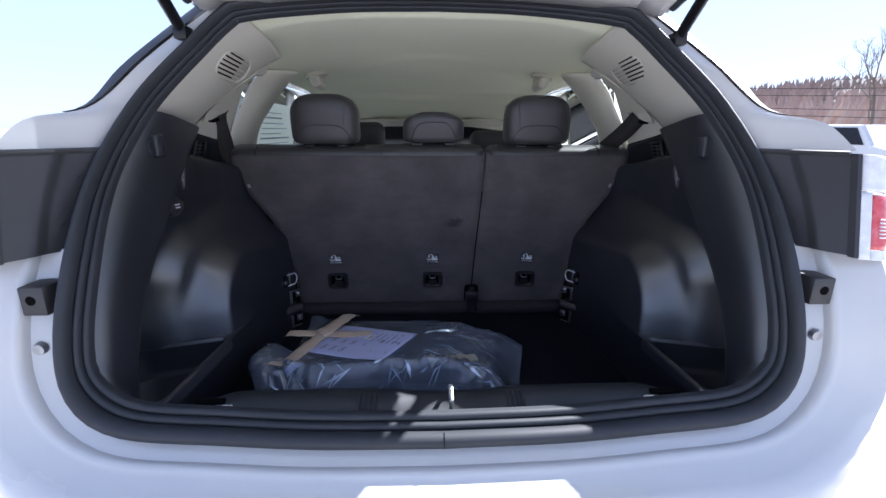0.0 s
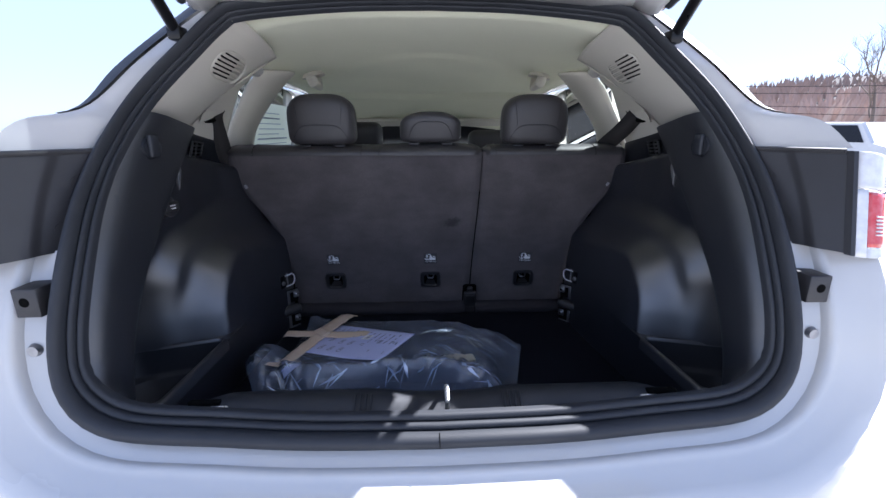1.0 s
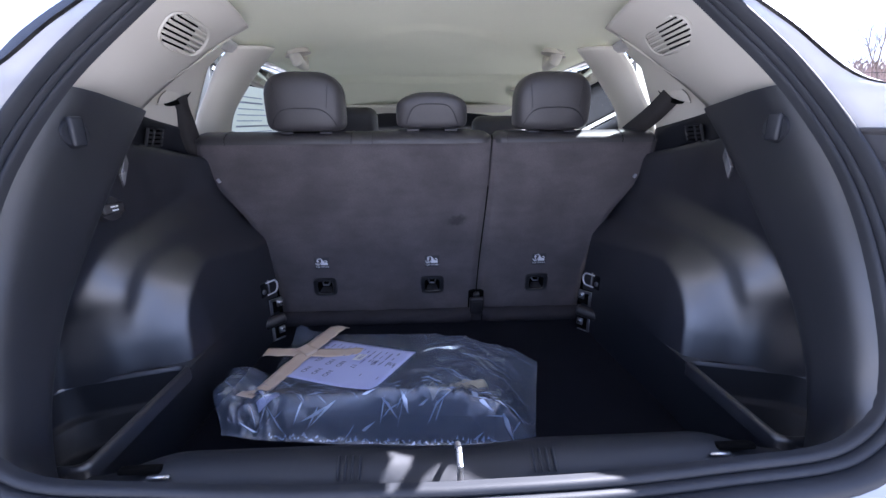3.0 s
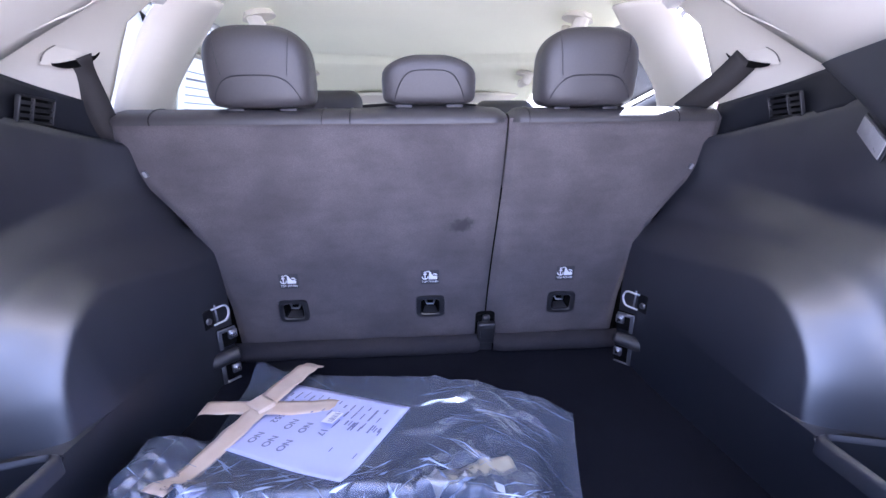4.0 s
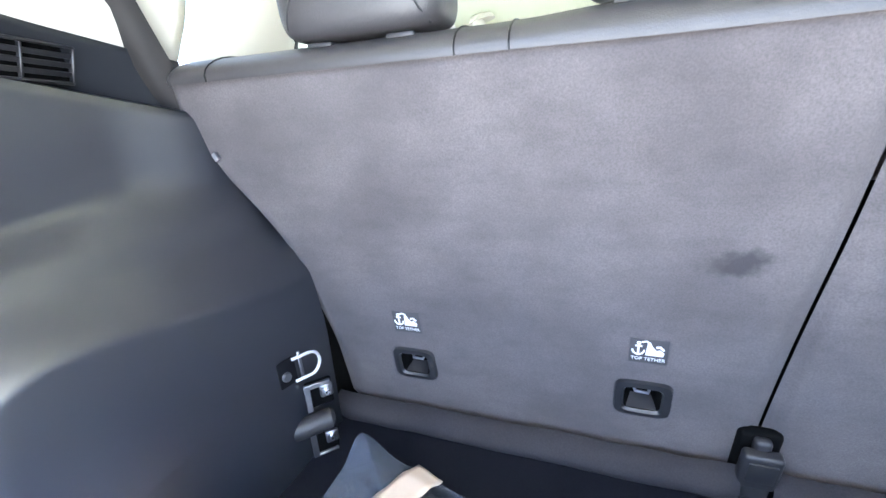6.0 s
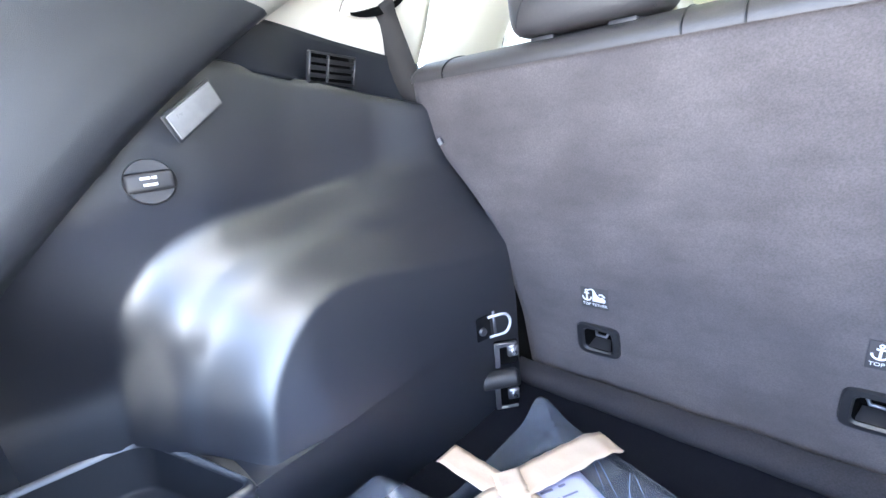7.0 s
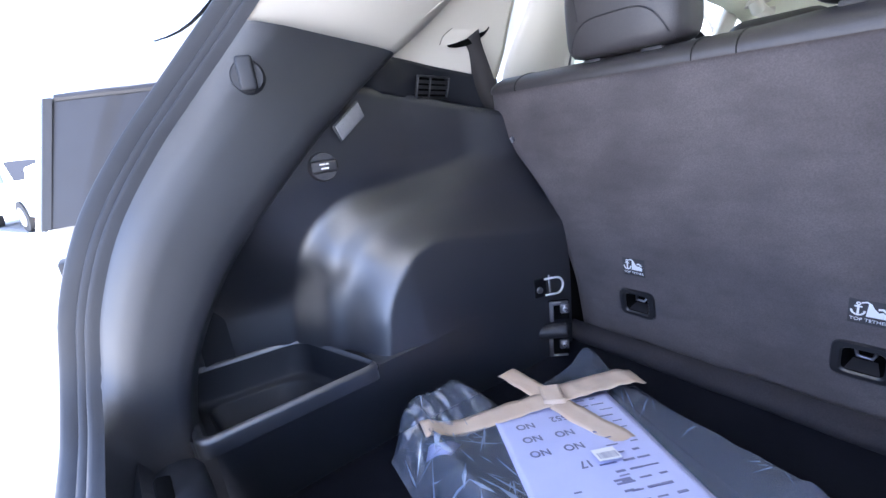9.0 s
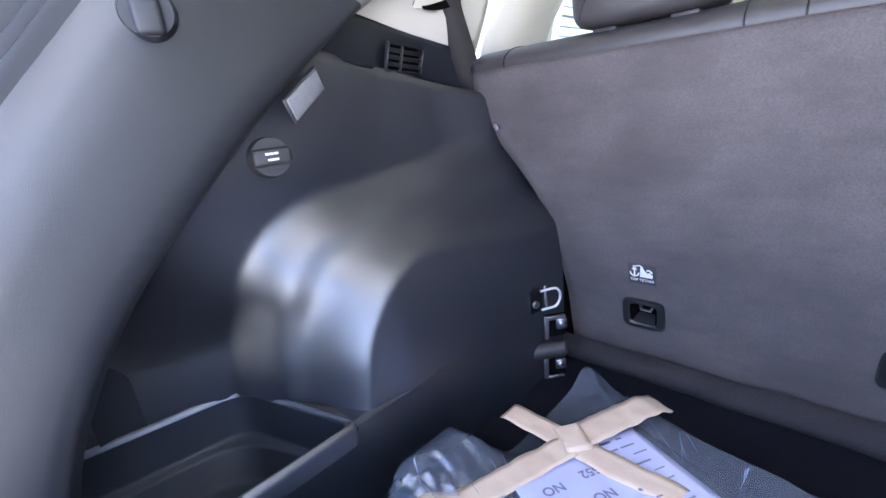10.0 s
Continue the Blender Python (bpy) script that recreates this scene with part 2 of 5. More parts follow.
def spline(pts, n):
    """n + 1 points on a smooth curve through the given ones, evenly by length."""
    P = [Vector(p) for p in pts]
    P = [P[0] * 2 - P[1]] + P + [P[-1] * 2 - P[-2]]
    fine = []
    for i in range(1, len(P) - 2):
        for k in range(16):
            t = k / 16
            a, b, c, d = P[i - 1], P[i], P[i + 1], P[i + 2]
            fine.append(0.5 * (2 * b + (c - a) * t + (2 * a - 5 * b + 4 * c - d) * t * t + (3 * b - a - 3 * c + d) * t ** 3))
    fine.append(P[-2])
    acc = [0.0]
    for a, b in zip(fine, fine[1:]):
        acc.append(acc[-1] + (b - a).length)
    out, j = [], 0
    for i in range(n + 1):
        want = acc[-1] * i / n
        while j < len(acc) - 2 and acc[j + 1] < want:
            j += 1
        t = (want - acc[j]) / max(acc[j + 1] - acc[j], 1e-9)
        out.append(fine[j].lerp(fine[j + 1], min(t, 1)))
    return out


def add_loft(bm, curves):
    """Quads between curves of equal point counts."""
    rows = [[bm.verts.new(p) for p in c] for c in curves]
    for a, b in zip(rows, rows[1:]):
        for i in range(len(a) - 1):
            bm.faces.new((a[i], a[i + 1], b[i + 1], b[i]))


def solid(ob, t, offset=-1.0):
    md = ob.modifiers.new("thickness", 'SOLIDIFY')
    md.thickness, md.offset = t, offset
    return ob


# ---- the tailgate opening: a curve in the sloping rear face of the body ----
def face_y(z):
    return float(np.interp(z, (0.80, 0.83, 0.90, 0.97, 1.04, 1.10, 1.15, 1.21, 1.29, 1.38, 1.50, 1.62, 1.70),
                           (-0.095, -0.083, -0.060, -0.042, -0.024, -0.006, 0.017, 0.055, 0.120, 0.205, 0.312, 0.405, 0.455)))


OUTER = [(0, 0.853), (0.22, 0.857), (0.385, 0.868), (0.52, 0.879), (0.588, 0.903), (0.626, 0.945), (0.642, 1.00), (0.643, 1.08), (0.641, 1.175),
         (0.645, 1.265), (0.640, 1.352), (0.612, 1.458), (0.546, 1.570), (0.503, 1.630), (0.452, 1.664), (0.225, 1.690), (0, 1.697)]
half = spline([(x, face_y(z) - 0.010, z) for x, z in OUTER], 72)
full_outer = [Vector((-p.x, p.y, p.z)) for p in reversed(half)][:-1] + half[:-1]     # closed loop, starts at the top


def inward(loop):
    """For each point of the closed loop: the way into the opening, and the way backward out of it."""
    out = []
    n = len(loop)
    mid = Vector((0, 0.1, 1.25))
    for i, p in enumerate(loop):
        d = (loop[(i + 1) % n] - loop[i - 1]).normalized()
        slope = (face_y(p.z + 0.06) - face_y(p.z - 0.06)) / 0.12
        back = Vector((0, -1, slope)).normalized()
        w = d.cross(back).normalized()
        if w.dot(mid - p) < 0:
            w = -w
        out.append((w, back))
    return out


IN = inward(full_outer)


def ring_at(into, back):
    """The loop moved into the opening and backward; the seal is broad low down and narrow along the pillars."""
    return [p + w * into * (1.25 - 0.33 * smooth_step(p.z, 0.90, 1.0) - 0.32 * smooth_step(p.z, 1.10, 1.42)) + b * back for p, (w, b) in zip(full_outer, IN)]


suv = thing("suv", "white compact SUV with its tailgate open and rear seats up", "car")

# weather seal: two soft lips round the opening
bm = bmesh.new()
profile = [(0.002, -0.03)]
for into0, wide, high, base in ((0.0, 0.024, 0.024, 0.0), (0.023, 0.011, 0.011, -0.006), (0.033, 0.012, 0.010, -0.014)):
    for k in range(9):
        a = math.pi * k / 8
        profile.append((into0 + wide * (0.5 - 0.5 * math.cos(a)), base + high * math.sin(a) ** 0.75))
profile += [(0.046, -0.020)]
rings = [ring_at(a, b) for a, b in profile]
vr = [[bm.verts.new(p) for p in r] for r in rings]
for a, b in zip(vr, vr[1:]):
    for i in range(len(a)):
        j = (i + 1) % len(a)
        bm.faces.new((a[i], a[j], b[j], b[i]))
part("door_seal", bm, RUBBER, suv, "black rubber weather seal with two lips", angle=60)

k0 = min(range(len(full_outer)), key=lambda q: (full_outer[q] - Vector((0.008, 0, 0.85))).length)
bm = bmesh.new()
add_tube(bm, [r[k0] + Vector((0, -0.0004, 0.0004)) for r in rings[2:9]], 0.0008, 5)
part("seal_joint", bm, VOID, suv)
inner_loop = ring_at(0.045, -0.017)


def inner_half(z0, z1, n, s):
    """The seal's inner edge on one side between two heights, from low to high."""
    side = [p for p in inner_loop if p.x * s > 0.01 and p.z < 1.66]
    side = sorted(side, key=lambda p: p.z)
    pts = [p for p in side if z0 <= p.z <= z1]
    return spline(pts, n)


# ---- dark trim on the pillar below the belt line ----
def band_edge(n, s):
    e = [(0.590, 0.020, 0.64), (0.60, 0.022, 0.72), (0.603, 0.045, 0.82), (0.604, 0.058, 0.891), (0.604, 0.078, 0.957), (0.606, 0.110, 1.016), (0.608, 0.156, 1.082),
         (0.612, 0.235, 1.162), (0.624, 0.370, 1.278), (0.647, 0.530, 1.387)]
    return spline([(s * x, y, z) for x, y, z in e], n)


cap_at = {}


def pillar_trim(s):
    n = 40
    rear = [p for p in inner_loop if p.x * s > 0.42 and p.z < 1.424]
    rear.sort(key=lambda p: math.atan2(p.z - 1.15, p.x * s - 0.35))
    a = spline([p + Vector((0, 0.002, 0)) for p in rear], n)
    b = band_edge(n, s)
    c = [Vector((s * (abs(p.x) + 0.075), p.y + 0.012, p.z)) for p in b]
    curves = []
    for t in (0, 0.05, 0.2, 0.4, 0.6, 0.78, 0.83, 0.88, 0.92, 0.955, 0.98, 1.0):
        row = []
        for p, q in zip(a, b):
            m = p.lerp(q, t)
            m.x -= s * 0.016 * min(t / 0.2, 1) ** 0.5 * math.sqrt(max(1 - max((t - 0.75) / 0.25, 0) ** 2, 0))
            row.append(m)
        curves.append(row)
    spot = min(((r, i) for r in range(2, 5) for i in range(1, n)), key=lambda q: (curves[q[0]][q[1]].yz - Vector((0.252, 1.336))).length)
    r, i = spot
    nrm = (curves[r + 1][i] - curves[r - 1][i]).cross(curves[r][i + 1] - curves[r][i - 1]).normalized()
    cap_at[s] = (curves[r][i].copy(), nrm if nrm.x * s < 0 else -nrm)
    curves.append([p.lerp(q, 0.15) + Vector((0, 0.006, 0)) for p, q in zip(b, c)])
    curves.append(c)
    bm = bmesh.new()
    add_loft(bm, curves)
    return part("pillar_trim", bm, TRIMPLASTIC, suv, "dark grained plastic trim beside the opening", angle=70)


# ---- sculpted side panels over the wheel housings ----
RIM = 0.860


def corner_in(a, b, r):
    """How far a point lies inside a form whose rear upper corner is rounded; a from its rear edge, b below its top."""
    return r - math.hypot(r - a, r - b) if a < r and b < r else min(a, b)


def side_x(y, z, s=-1):
    if s > 0:
        y = y + 0.045 * (1 - smooth_step(y, 0.45, 0.80)) * (1 - smooth_step(z, 1.10, 1.20))
    wall = 0.800 + (0.664 - 0.800) * smooth_step(z, 0.93, 1.19)
    wall -= 0.33 * (max(min(y, 0.34) - 0.13, 0) + 0.25 * (min(y, 0.13) - 0.13)) * (1 - smooth_step(z, 1.00, 1.16))
    wall += 0.032 * smooth_step(y, 0.40, 0.60) * smooth_step(z, 1.08, 1.20)
    wall += 0.006 * smooth_step(z, 1.20, 1.33) * smooth_step(y, 0.38, 0.62)
    wall -= 0.032 * smooth_step(y, 0.70, 0.86) * smooth_step(z, 1.08, 1.20) * (1 - 0.4 * smooth_step(z, 1.24, 1.32))
    # the housing: an outer outline where it leaves the wall, an inner one where its flank begins
    lean = 0.17 * (z - 0.86)
    ahead = smooth_step(y, 0.48, 0.86)
    outer = corner_in(y - 0.262 - 0.6 * lean, 1.150 + 0.040 * ahead - z, 0.135)
    inner = corner_in(y - 0.372 - lean, 1.034 - 0.055 * ahead - z, 0.125)
    flank = low_x(y) + 0.0004 + 0.008 * (1 - smooth_step(y, 0.37, 0.45)) + 0.33 * max(z - 0.86, 0) ** 1.5 - 0.012 * smooth_step(y, 0.6, 0.85) * smooth_step(z, 0.95, 1.05)
    if outer <= 0:
        return wall
    t = 1.0 if inner >= 0 else outer / (outer - inner)
    # a rounded flange rises first, a hollow follows, then the main form
    f = 0.26 * smooth_step(t, 0.0, 0.42) + 0.42 * smooth_step(t, 0.0, 1.0) + 0.32 * smooth_step(t, 0.54, 1.0)
    return wall + (flank - wall) * f if wall > flank else wall


def low_x(y, z=RIM):
    return 0.556 - 0.045 * min(y, 0.45) + 0.19 * (1 - smooth_step(y, 0.36, 0.78)) * max(RIM - z, 0) * smooth_step(RIM - z, -0.02, 0.07)


JOINT = [(0.664, 0.465, 1.385), (0.690, 0.53, 1.390), (0.711, 0.60, 1.385), (0.716, 0.68, 1.371), (0.716, 0.76, 1.357), (0.716, 0.865, 1.338)]


def filleted(corners, n=7):
    """A closed outline of (x, y, radius) corners, each rounded with n points."""
    out = []
    k = len(corners)
    for i, (x, y, r) in enumerate(corners):
        p = Vector((x, y))
        a = (Vector(corners[i - 1][:2]) - p).normalized()
        b = (Vector(corners[(i + 1) % k][:2]) - p).normalized()
        for j in range(n):
            t = j / (n - 1)
            q0, q1 = p + a * r, p + b * r
            out.append((1 - t) ** 2 * q0 + 2 * t * (1 - t) * p + t * t * q1)
    return out


def panel_top(y):
    """Height of the side panel's upper edge, falling towards the seat."""
    return 1.336 - 0.080 * (max(y - 0.45, 0) / 0.40) ** 1.3


def side_panel(s):
    bm = bmesh.new()

    def skin(u, v):
        z = RIM - 0.006 + v * (1.335 - RIM + 0.006)
        ya = float(np.interp(z, (0.83, 0.957, 1.082, 1.162, 1.276, 1.34), (0.030, 0.055, 0.140, 0.220, 0.335, 0.40)))
        y = ya + (0.89 - ya) * u
        z = RIM - 0.006 + v * (panel_top(y) - RIM + 0.006)
        return (s * (side_x(y, z, s) + 0.006 * smooth_step(v, 0.965, 1.0) ** 2), y, z)
    add_grid(bm, skin, 160, 96)
    # shelf from the panel's top edge out to the recessed strip
    add_grid(bm, lambda u, v: (s * (side_x(0.44 + 0.44 * u, panel_top(0.44 + 0.44 * u), s) + 0.006 + 0.10 * v), 0.44 + 0.44 * u, panel_top(0.44 + 0.44 * u) + 0.0015 - 0.004 * v), 30, 4)
    # low wall beside the floor, and the narrow ledge over it ahead of the bin
    add_grid(bm, lambda u, v: (s * low_x(0.065 + 0.825 * u, 0.655 + v * (RIM - 0.005 - 0.655)), 0.065 + 0.825 * u, 0.655 + v * (RIM - 0.005 - 0.655)), 80, 6)
    y0 = 0.338 if s < 0 else 0.293
    add_grid(bm, lambda u, v: (s * ((low_x(y0 + u * 0.14) + 0.004 * smooth_step(v, 0, 0.3)) * (1 - v) + v * (side_x(y0 + u * 0.14, RIM, s) + 0.004)), y0 + u * 0.14, RIM - 0.006 + 0.002 * smooth_step(v, 0, 0.35)), 50, 6)
    # rounded end of the low wall, turning outward to the pillar
    add_grid(bm, lambda u, v: (s * (low_x(0.065, 0.655 + v * 0.195) + 0.05 * u), 0.065 - 0.030 * math.sin(math.pi * 0.5 * u), 0.655 + v * 0.195), 6, 6)
    add_grid(bm, lambda u, v: (s * (0.572 + 0.055 * u), -0.005 + 0.050 * u, 0.60 + 0.26 * v), 4, 4)
    panel = part("side_panel", bm, PLASTIC, suv, "sculpted dark plastic panel over the wheel housing", angle=75)
    # open bin behind the housing: a lipped, rounded well with a step half-way down
    def ring(grow, z, r):
        g = grow
        return [Vector((s * p.x, p.y, z)) for p in filleted([(low_x(0.05) - g, 0.048 - g, r), (low_x(0.34) - g, y0 + 0.6 * g, r * 0.8), (0.762 + 0.6 * g, y0 - 0.054 + g, r * 1.8), (0.808 + g, 0.048 - g, r)])]
    wells = [ring(0.004, RIM - 0.030, 0.022), ring(0.004, RIM - 0.008, 0.022), ring(0.002, RIM - 0.002, 0.021), ring(-0.003, RIM + 0.001, 0.020), ring(-0.008, RIM - 0.002, 0.019),
             ring(-0.010, RIM - 0.008, 0.019), ring(-0.016, RIM - 0.066, 0.022), ring(-0.019, RIM - 0.072, 0.023), ring(-0.030, RIM - 0.075, 0.026), ring(-0.034, RIM - 0.080, 0.027),
             ring(-0.042, RIM - 0.125, 0.028), ring(-0.052, RIM - 0.132, 0.028)]
    bm = bmesh.new()
    add_loft(bm, [w + w[:1] for w in wells[5:]])
    bm.faces.new([bm.verts.new(p) for p in wells[-1]])
    bmesh.ops.remove_doubles(bm, verts=bm.verts, dist=0.0003)
    part("storage_bin", bm, BINPLASTIC, panel, "open moulded storage bin", angle=50)
    bm = bmesh.new()
    add_loft(bm, [w + w[:1] for w in wells[:6]])
    part("bin_rim", bm, PLASTIC, panel, "rounded lip of the storage bin", angle=60)
    # seam under the bin's lip, turning up at its front end
    bm = bmesh.new()
    dy = y0 - 0.338
    seam = [(low_x(0.07 + 0.235 * k / 14, 0.832) - 0.0005, 0.07 + (0.235 + dy) * k / 14, 0.832) for k in range(15)]
    seam += [(low_x(0.32, 0.84) - 0.0005, 0.318 + dy, 0.835), (low_x(0.33, 0.85) - 0.0005, 0.332 + dy, 0.845), (low_x(0.335) - 0.001, 0.337 + dy, 0.853)]
    add_tube(bm, [(s * x, y, z) for x, y, z in seam], 0.0014, 6)
    part("bin_seam", bm, GRILLE, panel)
    # upper strip with the extractor grille
    bm = bmesh.new()
    top = spline([(s * x, y, z) for x, y, z in JOINT], 24)
    low = []
    for k in range(25):
        y = 0.47 + 0.40 * k / 24
        low.append(Vector((s * (0.695 + 0.050 * smooth_step(y, 0.52, 0.70) - 0.030 * smooth_step(y, 0.74, 0.86)), y, panel_top(y) - 0.006)))
    rows = [[p.lerp(q, t) for p, q in zip(low, top)] for t in (0, 0.1, 0.5, 0.9, 1.0)]
    add_loft(bm, rows)
    strip = part("upper_strip", bm, BINPLASTIC, suv, "dark plastic strip under the beige pillar trim")
    solid(strip, 0.004)
    return panel


# ---- beige pillar trims ----
tuck_loop = ring_at(0.040, -0.015)


def trim_surface(s):
    """Curves of the beige trim beside the opening, from the seal to its front edge."""
    n = 28
    side = sorted([p for p in tuck_loop if p.x * s > 0.43 and p.z > 1.385], key=lambda p: p.z)
    a = spline(side, n)
    b = spline([(s * 0.670, 0.528, 1.378), (s * 0.652, 0.62, 1.440), (s * 0.60, 0.69, 1.505), (s * 0.545, 0.73, 1.555), (s * 0.468, 0.735, 1.600)], n)
    curves = []
    for t in (0, 0.04, 0.1, 0.2, 0.3, 0.4, 0.5, 0.6, 0.7, 0.8, 0.9, 1.0):
        row = []
        for k, (p, q) in enumerate(zip(a, b)):
            m = p.lerp(q, t)
            bow = 0.014 * math.sin(math.pi * t) * smooth_step(k, 1, 8)
            m.x += s * 0.004 * (1 - smooth_step(k, 0, 4))
            m.x -= s * bow
            m.z -= bow * 0.4
            row.append(m)
        curves.append(row)
    return curves


def beige_trim(s):
    bm = bmesh.new()
    curves = trim_surface(s)
    add_loft(bm, curves)
    trim = part("rear_pillar_trim", bm, CREAM, suv, "pale beige plastic pillar trim with a slotted vent", angle=60)
    solid(trim, 0.004, 0)
    # slotted speaker vent
    c = (curves[5][18] + curves[5][19]) / 2
    ahead = (curves[6][18] - curves[3][18]).normalized()
    along = (curves[4][22] - curves[4][14]).normalized()
    out = ahead.cross(along).normalized()
    if out.x * s > 0:
        out = -out
    along = out.cross(ahead).normalized() * (1 if out.cross(ahead).dot(along) > 0 else -1)
    m = Matrix((ahead, along, ahead.cross(along))).transposed().to_4x4()
    m.translation = c + out * 0.002
    flip = 1 if ahead.cross(along).dot(out) > 0 else -1
    vent = new("speaker_vent")
    vent.parent = trim
    vent.matrix_basis = m @ pose(0.010, 0, 0, 0, 0, 6)
    tagged(vent, "beige slotted vent with dark gaps")
    bm = bmesh.new()
    oval = [Vector((0.098 * math.copysign(abs(math.cos(t)) ** 0.7, math.cos(t)), 0.043 * math.copysign(abs(math.sin(t)) ** 0.8, math.sin(t)), 0)) for t in [2 * math.pi * k / 32 for k in range(32)]]
    add_loft(bm, [[p * q + Vector((0.004, 0, h)) for p in oval + oval[:1]] for q, h in ((1.0, 0.001), (0.97, 0.004), (0.93, 0.003), (0.90, 0.0))])
    part("rim", bm, CREAM, vent)
    bm = bmesh.new()
    for k in range(7):
        y = -0.0345 + 0.0115 * k
        w = 0.086 * math.sqrt(1 - (y / 0.045) ** 2)
        add_box(bm, (w * 2, 0.0080, 0.005), pose(0.004, y, 0.001), 0.002, 1)
    tagged(part("slat", bm, CREAM, vent), kind="stuff")
    bm = bmesh.new()
    for k in range(6):
        y = -0.02875 + 0.0115 * k
        w = 0.086 * math.sqrt(1 - (y / 0.045) ** 2)
        add_box(bm, (w + 0.018, 0.0036, 0.0058), pose(0.004 - w + (w + 0.018) / 2, y, 0.0012))
    tagged(part("slot", bm, VOID, vent), kind="stuff")
    # belt guide panel
    bm = bmesh.new()
    c1 = spline([(s * x, y, z) for x, y, z in JOINT], 24)
    c2 = spline([(s * 0.666, 0.49, 1.390), (s * 0.716, 0.64, 1.425), (s * 0.702, 0.79, 1.415), (s * 0.704, 0.885, 1.395)], 24)
    c3 = spline([(s * 0.648, 0.57, 1.43), (s * 0.680, 0.66, 1.465), (s * 0.676, 0.79, 1.465), (s * 0.682, 0.888, 1.455)], 24)
    c4 = spline([(s * 0.60, 0.68, 1.50), (s * 0.625, 0.73, 1.53), (s * 0.638, 0.81, 1.53), (s * 0.656, 0.892, 1.52)], 24)
    c5 = spline([(s * 0.475, 0.735, 1.597), (s * 0.52, 0.75, 1.597), (s * 0.565, 0.84, 1.592), (s * 0.602, 0.93, 1.582)], 24)
    c0 = [p + Vector((s * 0.035, 0, -0.03)) for p in c1]
    add_loft(bm, [c0, c1, c2, c3, c4, c5])
    guide = part("belt_guide_panel", bm, CREAM, suv, "pale beige panel with the seat belt slot", angle=75)
    solid(guide, 0.004, 0)
    # smooth hood over the belt slot, and the slot under its edge
    upper = spline([(s * 0.705, 0.690, 1.412), (s * 0.700, 0.700, 1.430), (s * 0.695, 0.735, 1.450), (s * 0.686, 0.775, 1.468), (s * 0.676, 0.815, 1.484), (s * 0.682, 0.828, 1.468)], 24)
    lower = spline([(s * 0.705, 0.692, 1.408), (s * 0.703, 0.715, 1.410), (s * 0.701, 0.740, 1.416), (s * 0.698, 0.775, 1.426), (s * 0.693, 0.810, 1.438), (s * 0.684, 0.828, 1.456)], 24)
    rows = []
    for t in (0, 0.06, 0.2, 0.4, 0.6, 0.8, 0.95, 1.0):
        rows.append([p.lerp(q, t) + Vector((-s * 0.0055 * math.sin(math.pi * k / 24) ** 0.7 * (0.15 + 0.85 * math.sin(math.pi * 0.5 * t)) * (1 if t else 0), 0, 0))
                     for k, (p, q) in enumerate(zip(upper, lower))])
    rows.append([p + Vector((s * 0.012, 0, 0.002)) for p in lower])
    bm = bmesh.new()
    add_loft(bm, rows)
    part("slot_hood", bm, CREAM, guide, "rounded hood over the belt slot", angle=60)
    # shade in the groove above the hood, drawn as a thin darker beige tube
    bm = bmesh.new()
    add_tube(bm, [p + Vector((-s * 0.0012, -0.0005, 0.001)) for p in upper], 0.0011, 6)
    part("hood_gap", bm, TRIMGAP, guide)
    bm = bmesh.new()
    add_loft(bm, [[p + Vector((-s * 0.0065, 0, 0.003)) for p in lower[2:-2]], [p + Vector((-s * 0.0065, 0.002, -0.011 * math.sin(math.pi * (k + 1) / 22))) for k, p in enumerate(lower[2:-2])]])
    part("belt_slot", bm, VOID, guide)
    # padded pillar ahead of the small window
    bm = bmesh.new()
    f = spline([(s * 0.752, 1.17, 1.25), (s * 0.726, 1.16, 1.34), (s * 0.695, 1.15, 1.41), (s * 0.605, 1.14, 1.525), (s * 0.50, 1.04, 1.592)], 24)
    g = spline([(s * 0.745, 0.885, 1.25), (s * 0.728, 0.900, 1.34), (s * 0.712, 0.912, 1.395), (s * 0.686, 0.936, 1.460), (s * 0.658, 0.955, 1.528), (s * 0.60, 0.945, 1.588)], 24)
    rows = []
    for t in [k / 10 for k in range(11)]:
        rows.append([p.lerp(q, t) + Vector((-s * 0.022 * math.sin(math.pi * t), -0.015 * math.sin(math.pi * t), 0)) for p, q in zip(f, g)])
    add_loft(bm, rows)
    pad = part("window_pillar", bm, CREAM, suv, "pale beige padded pillar between the windows")
    solid(pad, 0.006, 0)
    return trim


def belt(s):
    bm = bmesh.new()
    if s < 0:
        pts = [(-0.692, 0.765, 1.428), (-0.700, 0.778, 1.40), (-0.700, 0.800, 1.345), (-0.704, 0.835, 1.27), (-0.704, 0.86, 1.22)]
    else:
        pts = [(0.690, 0.765, 1.428), (0.676, 0.79, 1.398), (0.662, 0.815, 1.372), (0.648, 0.85, 1.346), (0.636, 0.885, 1.322)]
    line = spline(pts, 16)
    wide = Vector((0.75, 0.40, 0.40)) if s < 0 else Vector((0.63, -0.36, -0.69))
    wide = wide.normalized() * 0.028
    add_loft(bm, [[p - wide for p in line], [p + wide for p in line]])
    solid(part("seat_belt", bm, BELT, suv, "dark woven seat belt"), 0.0016)


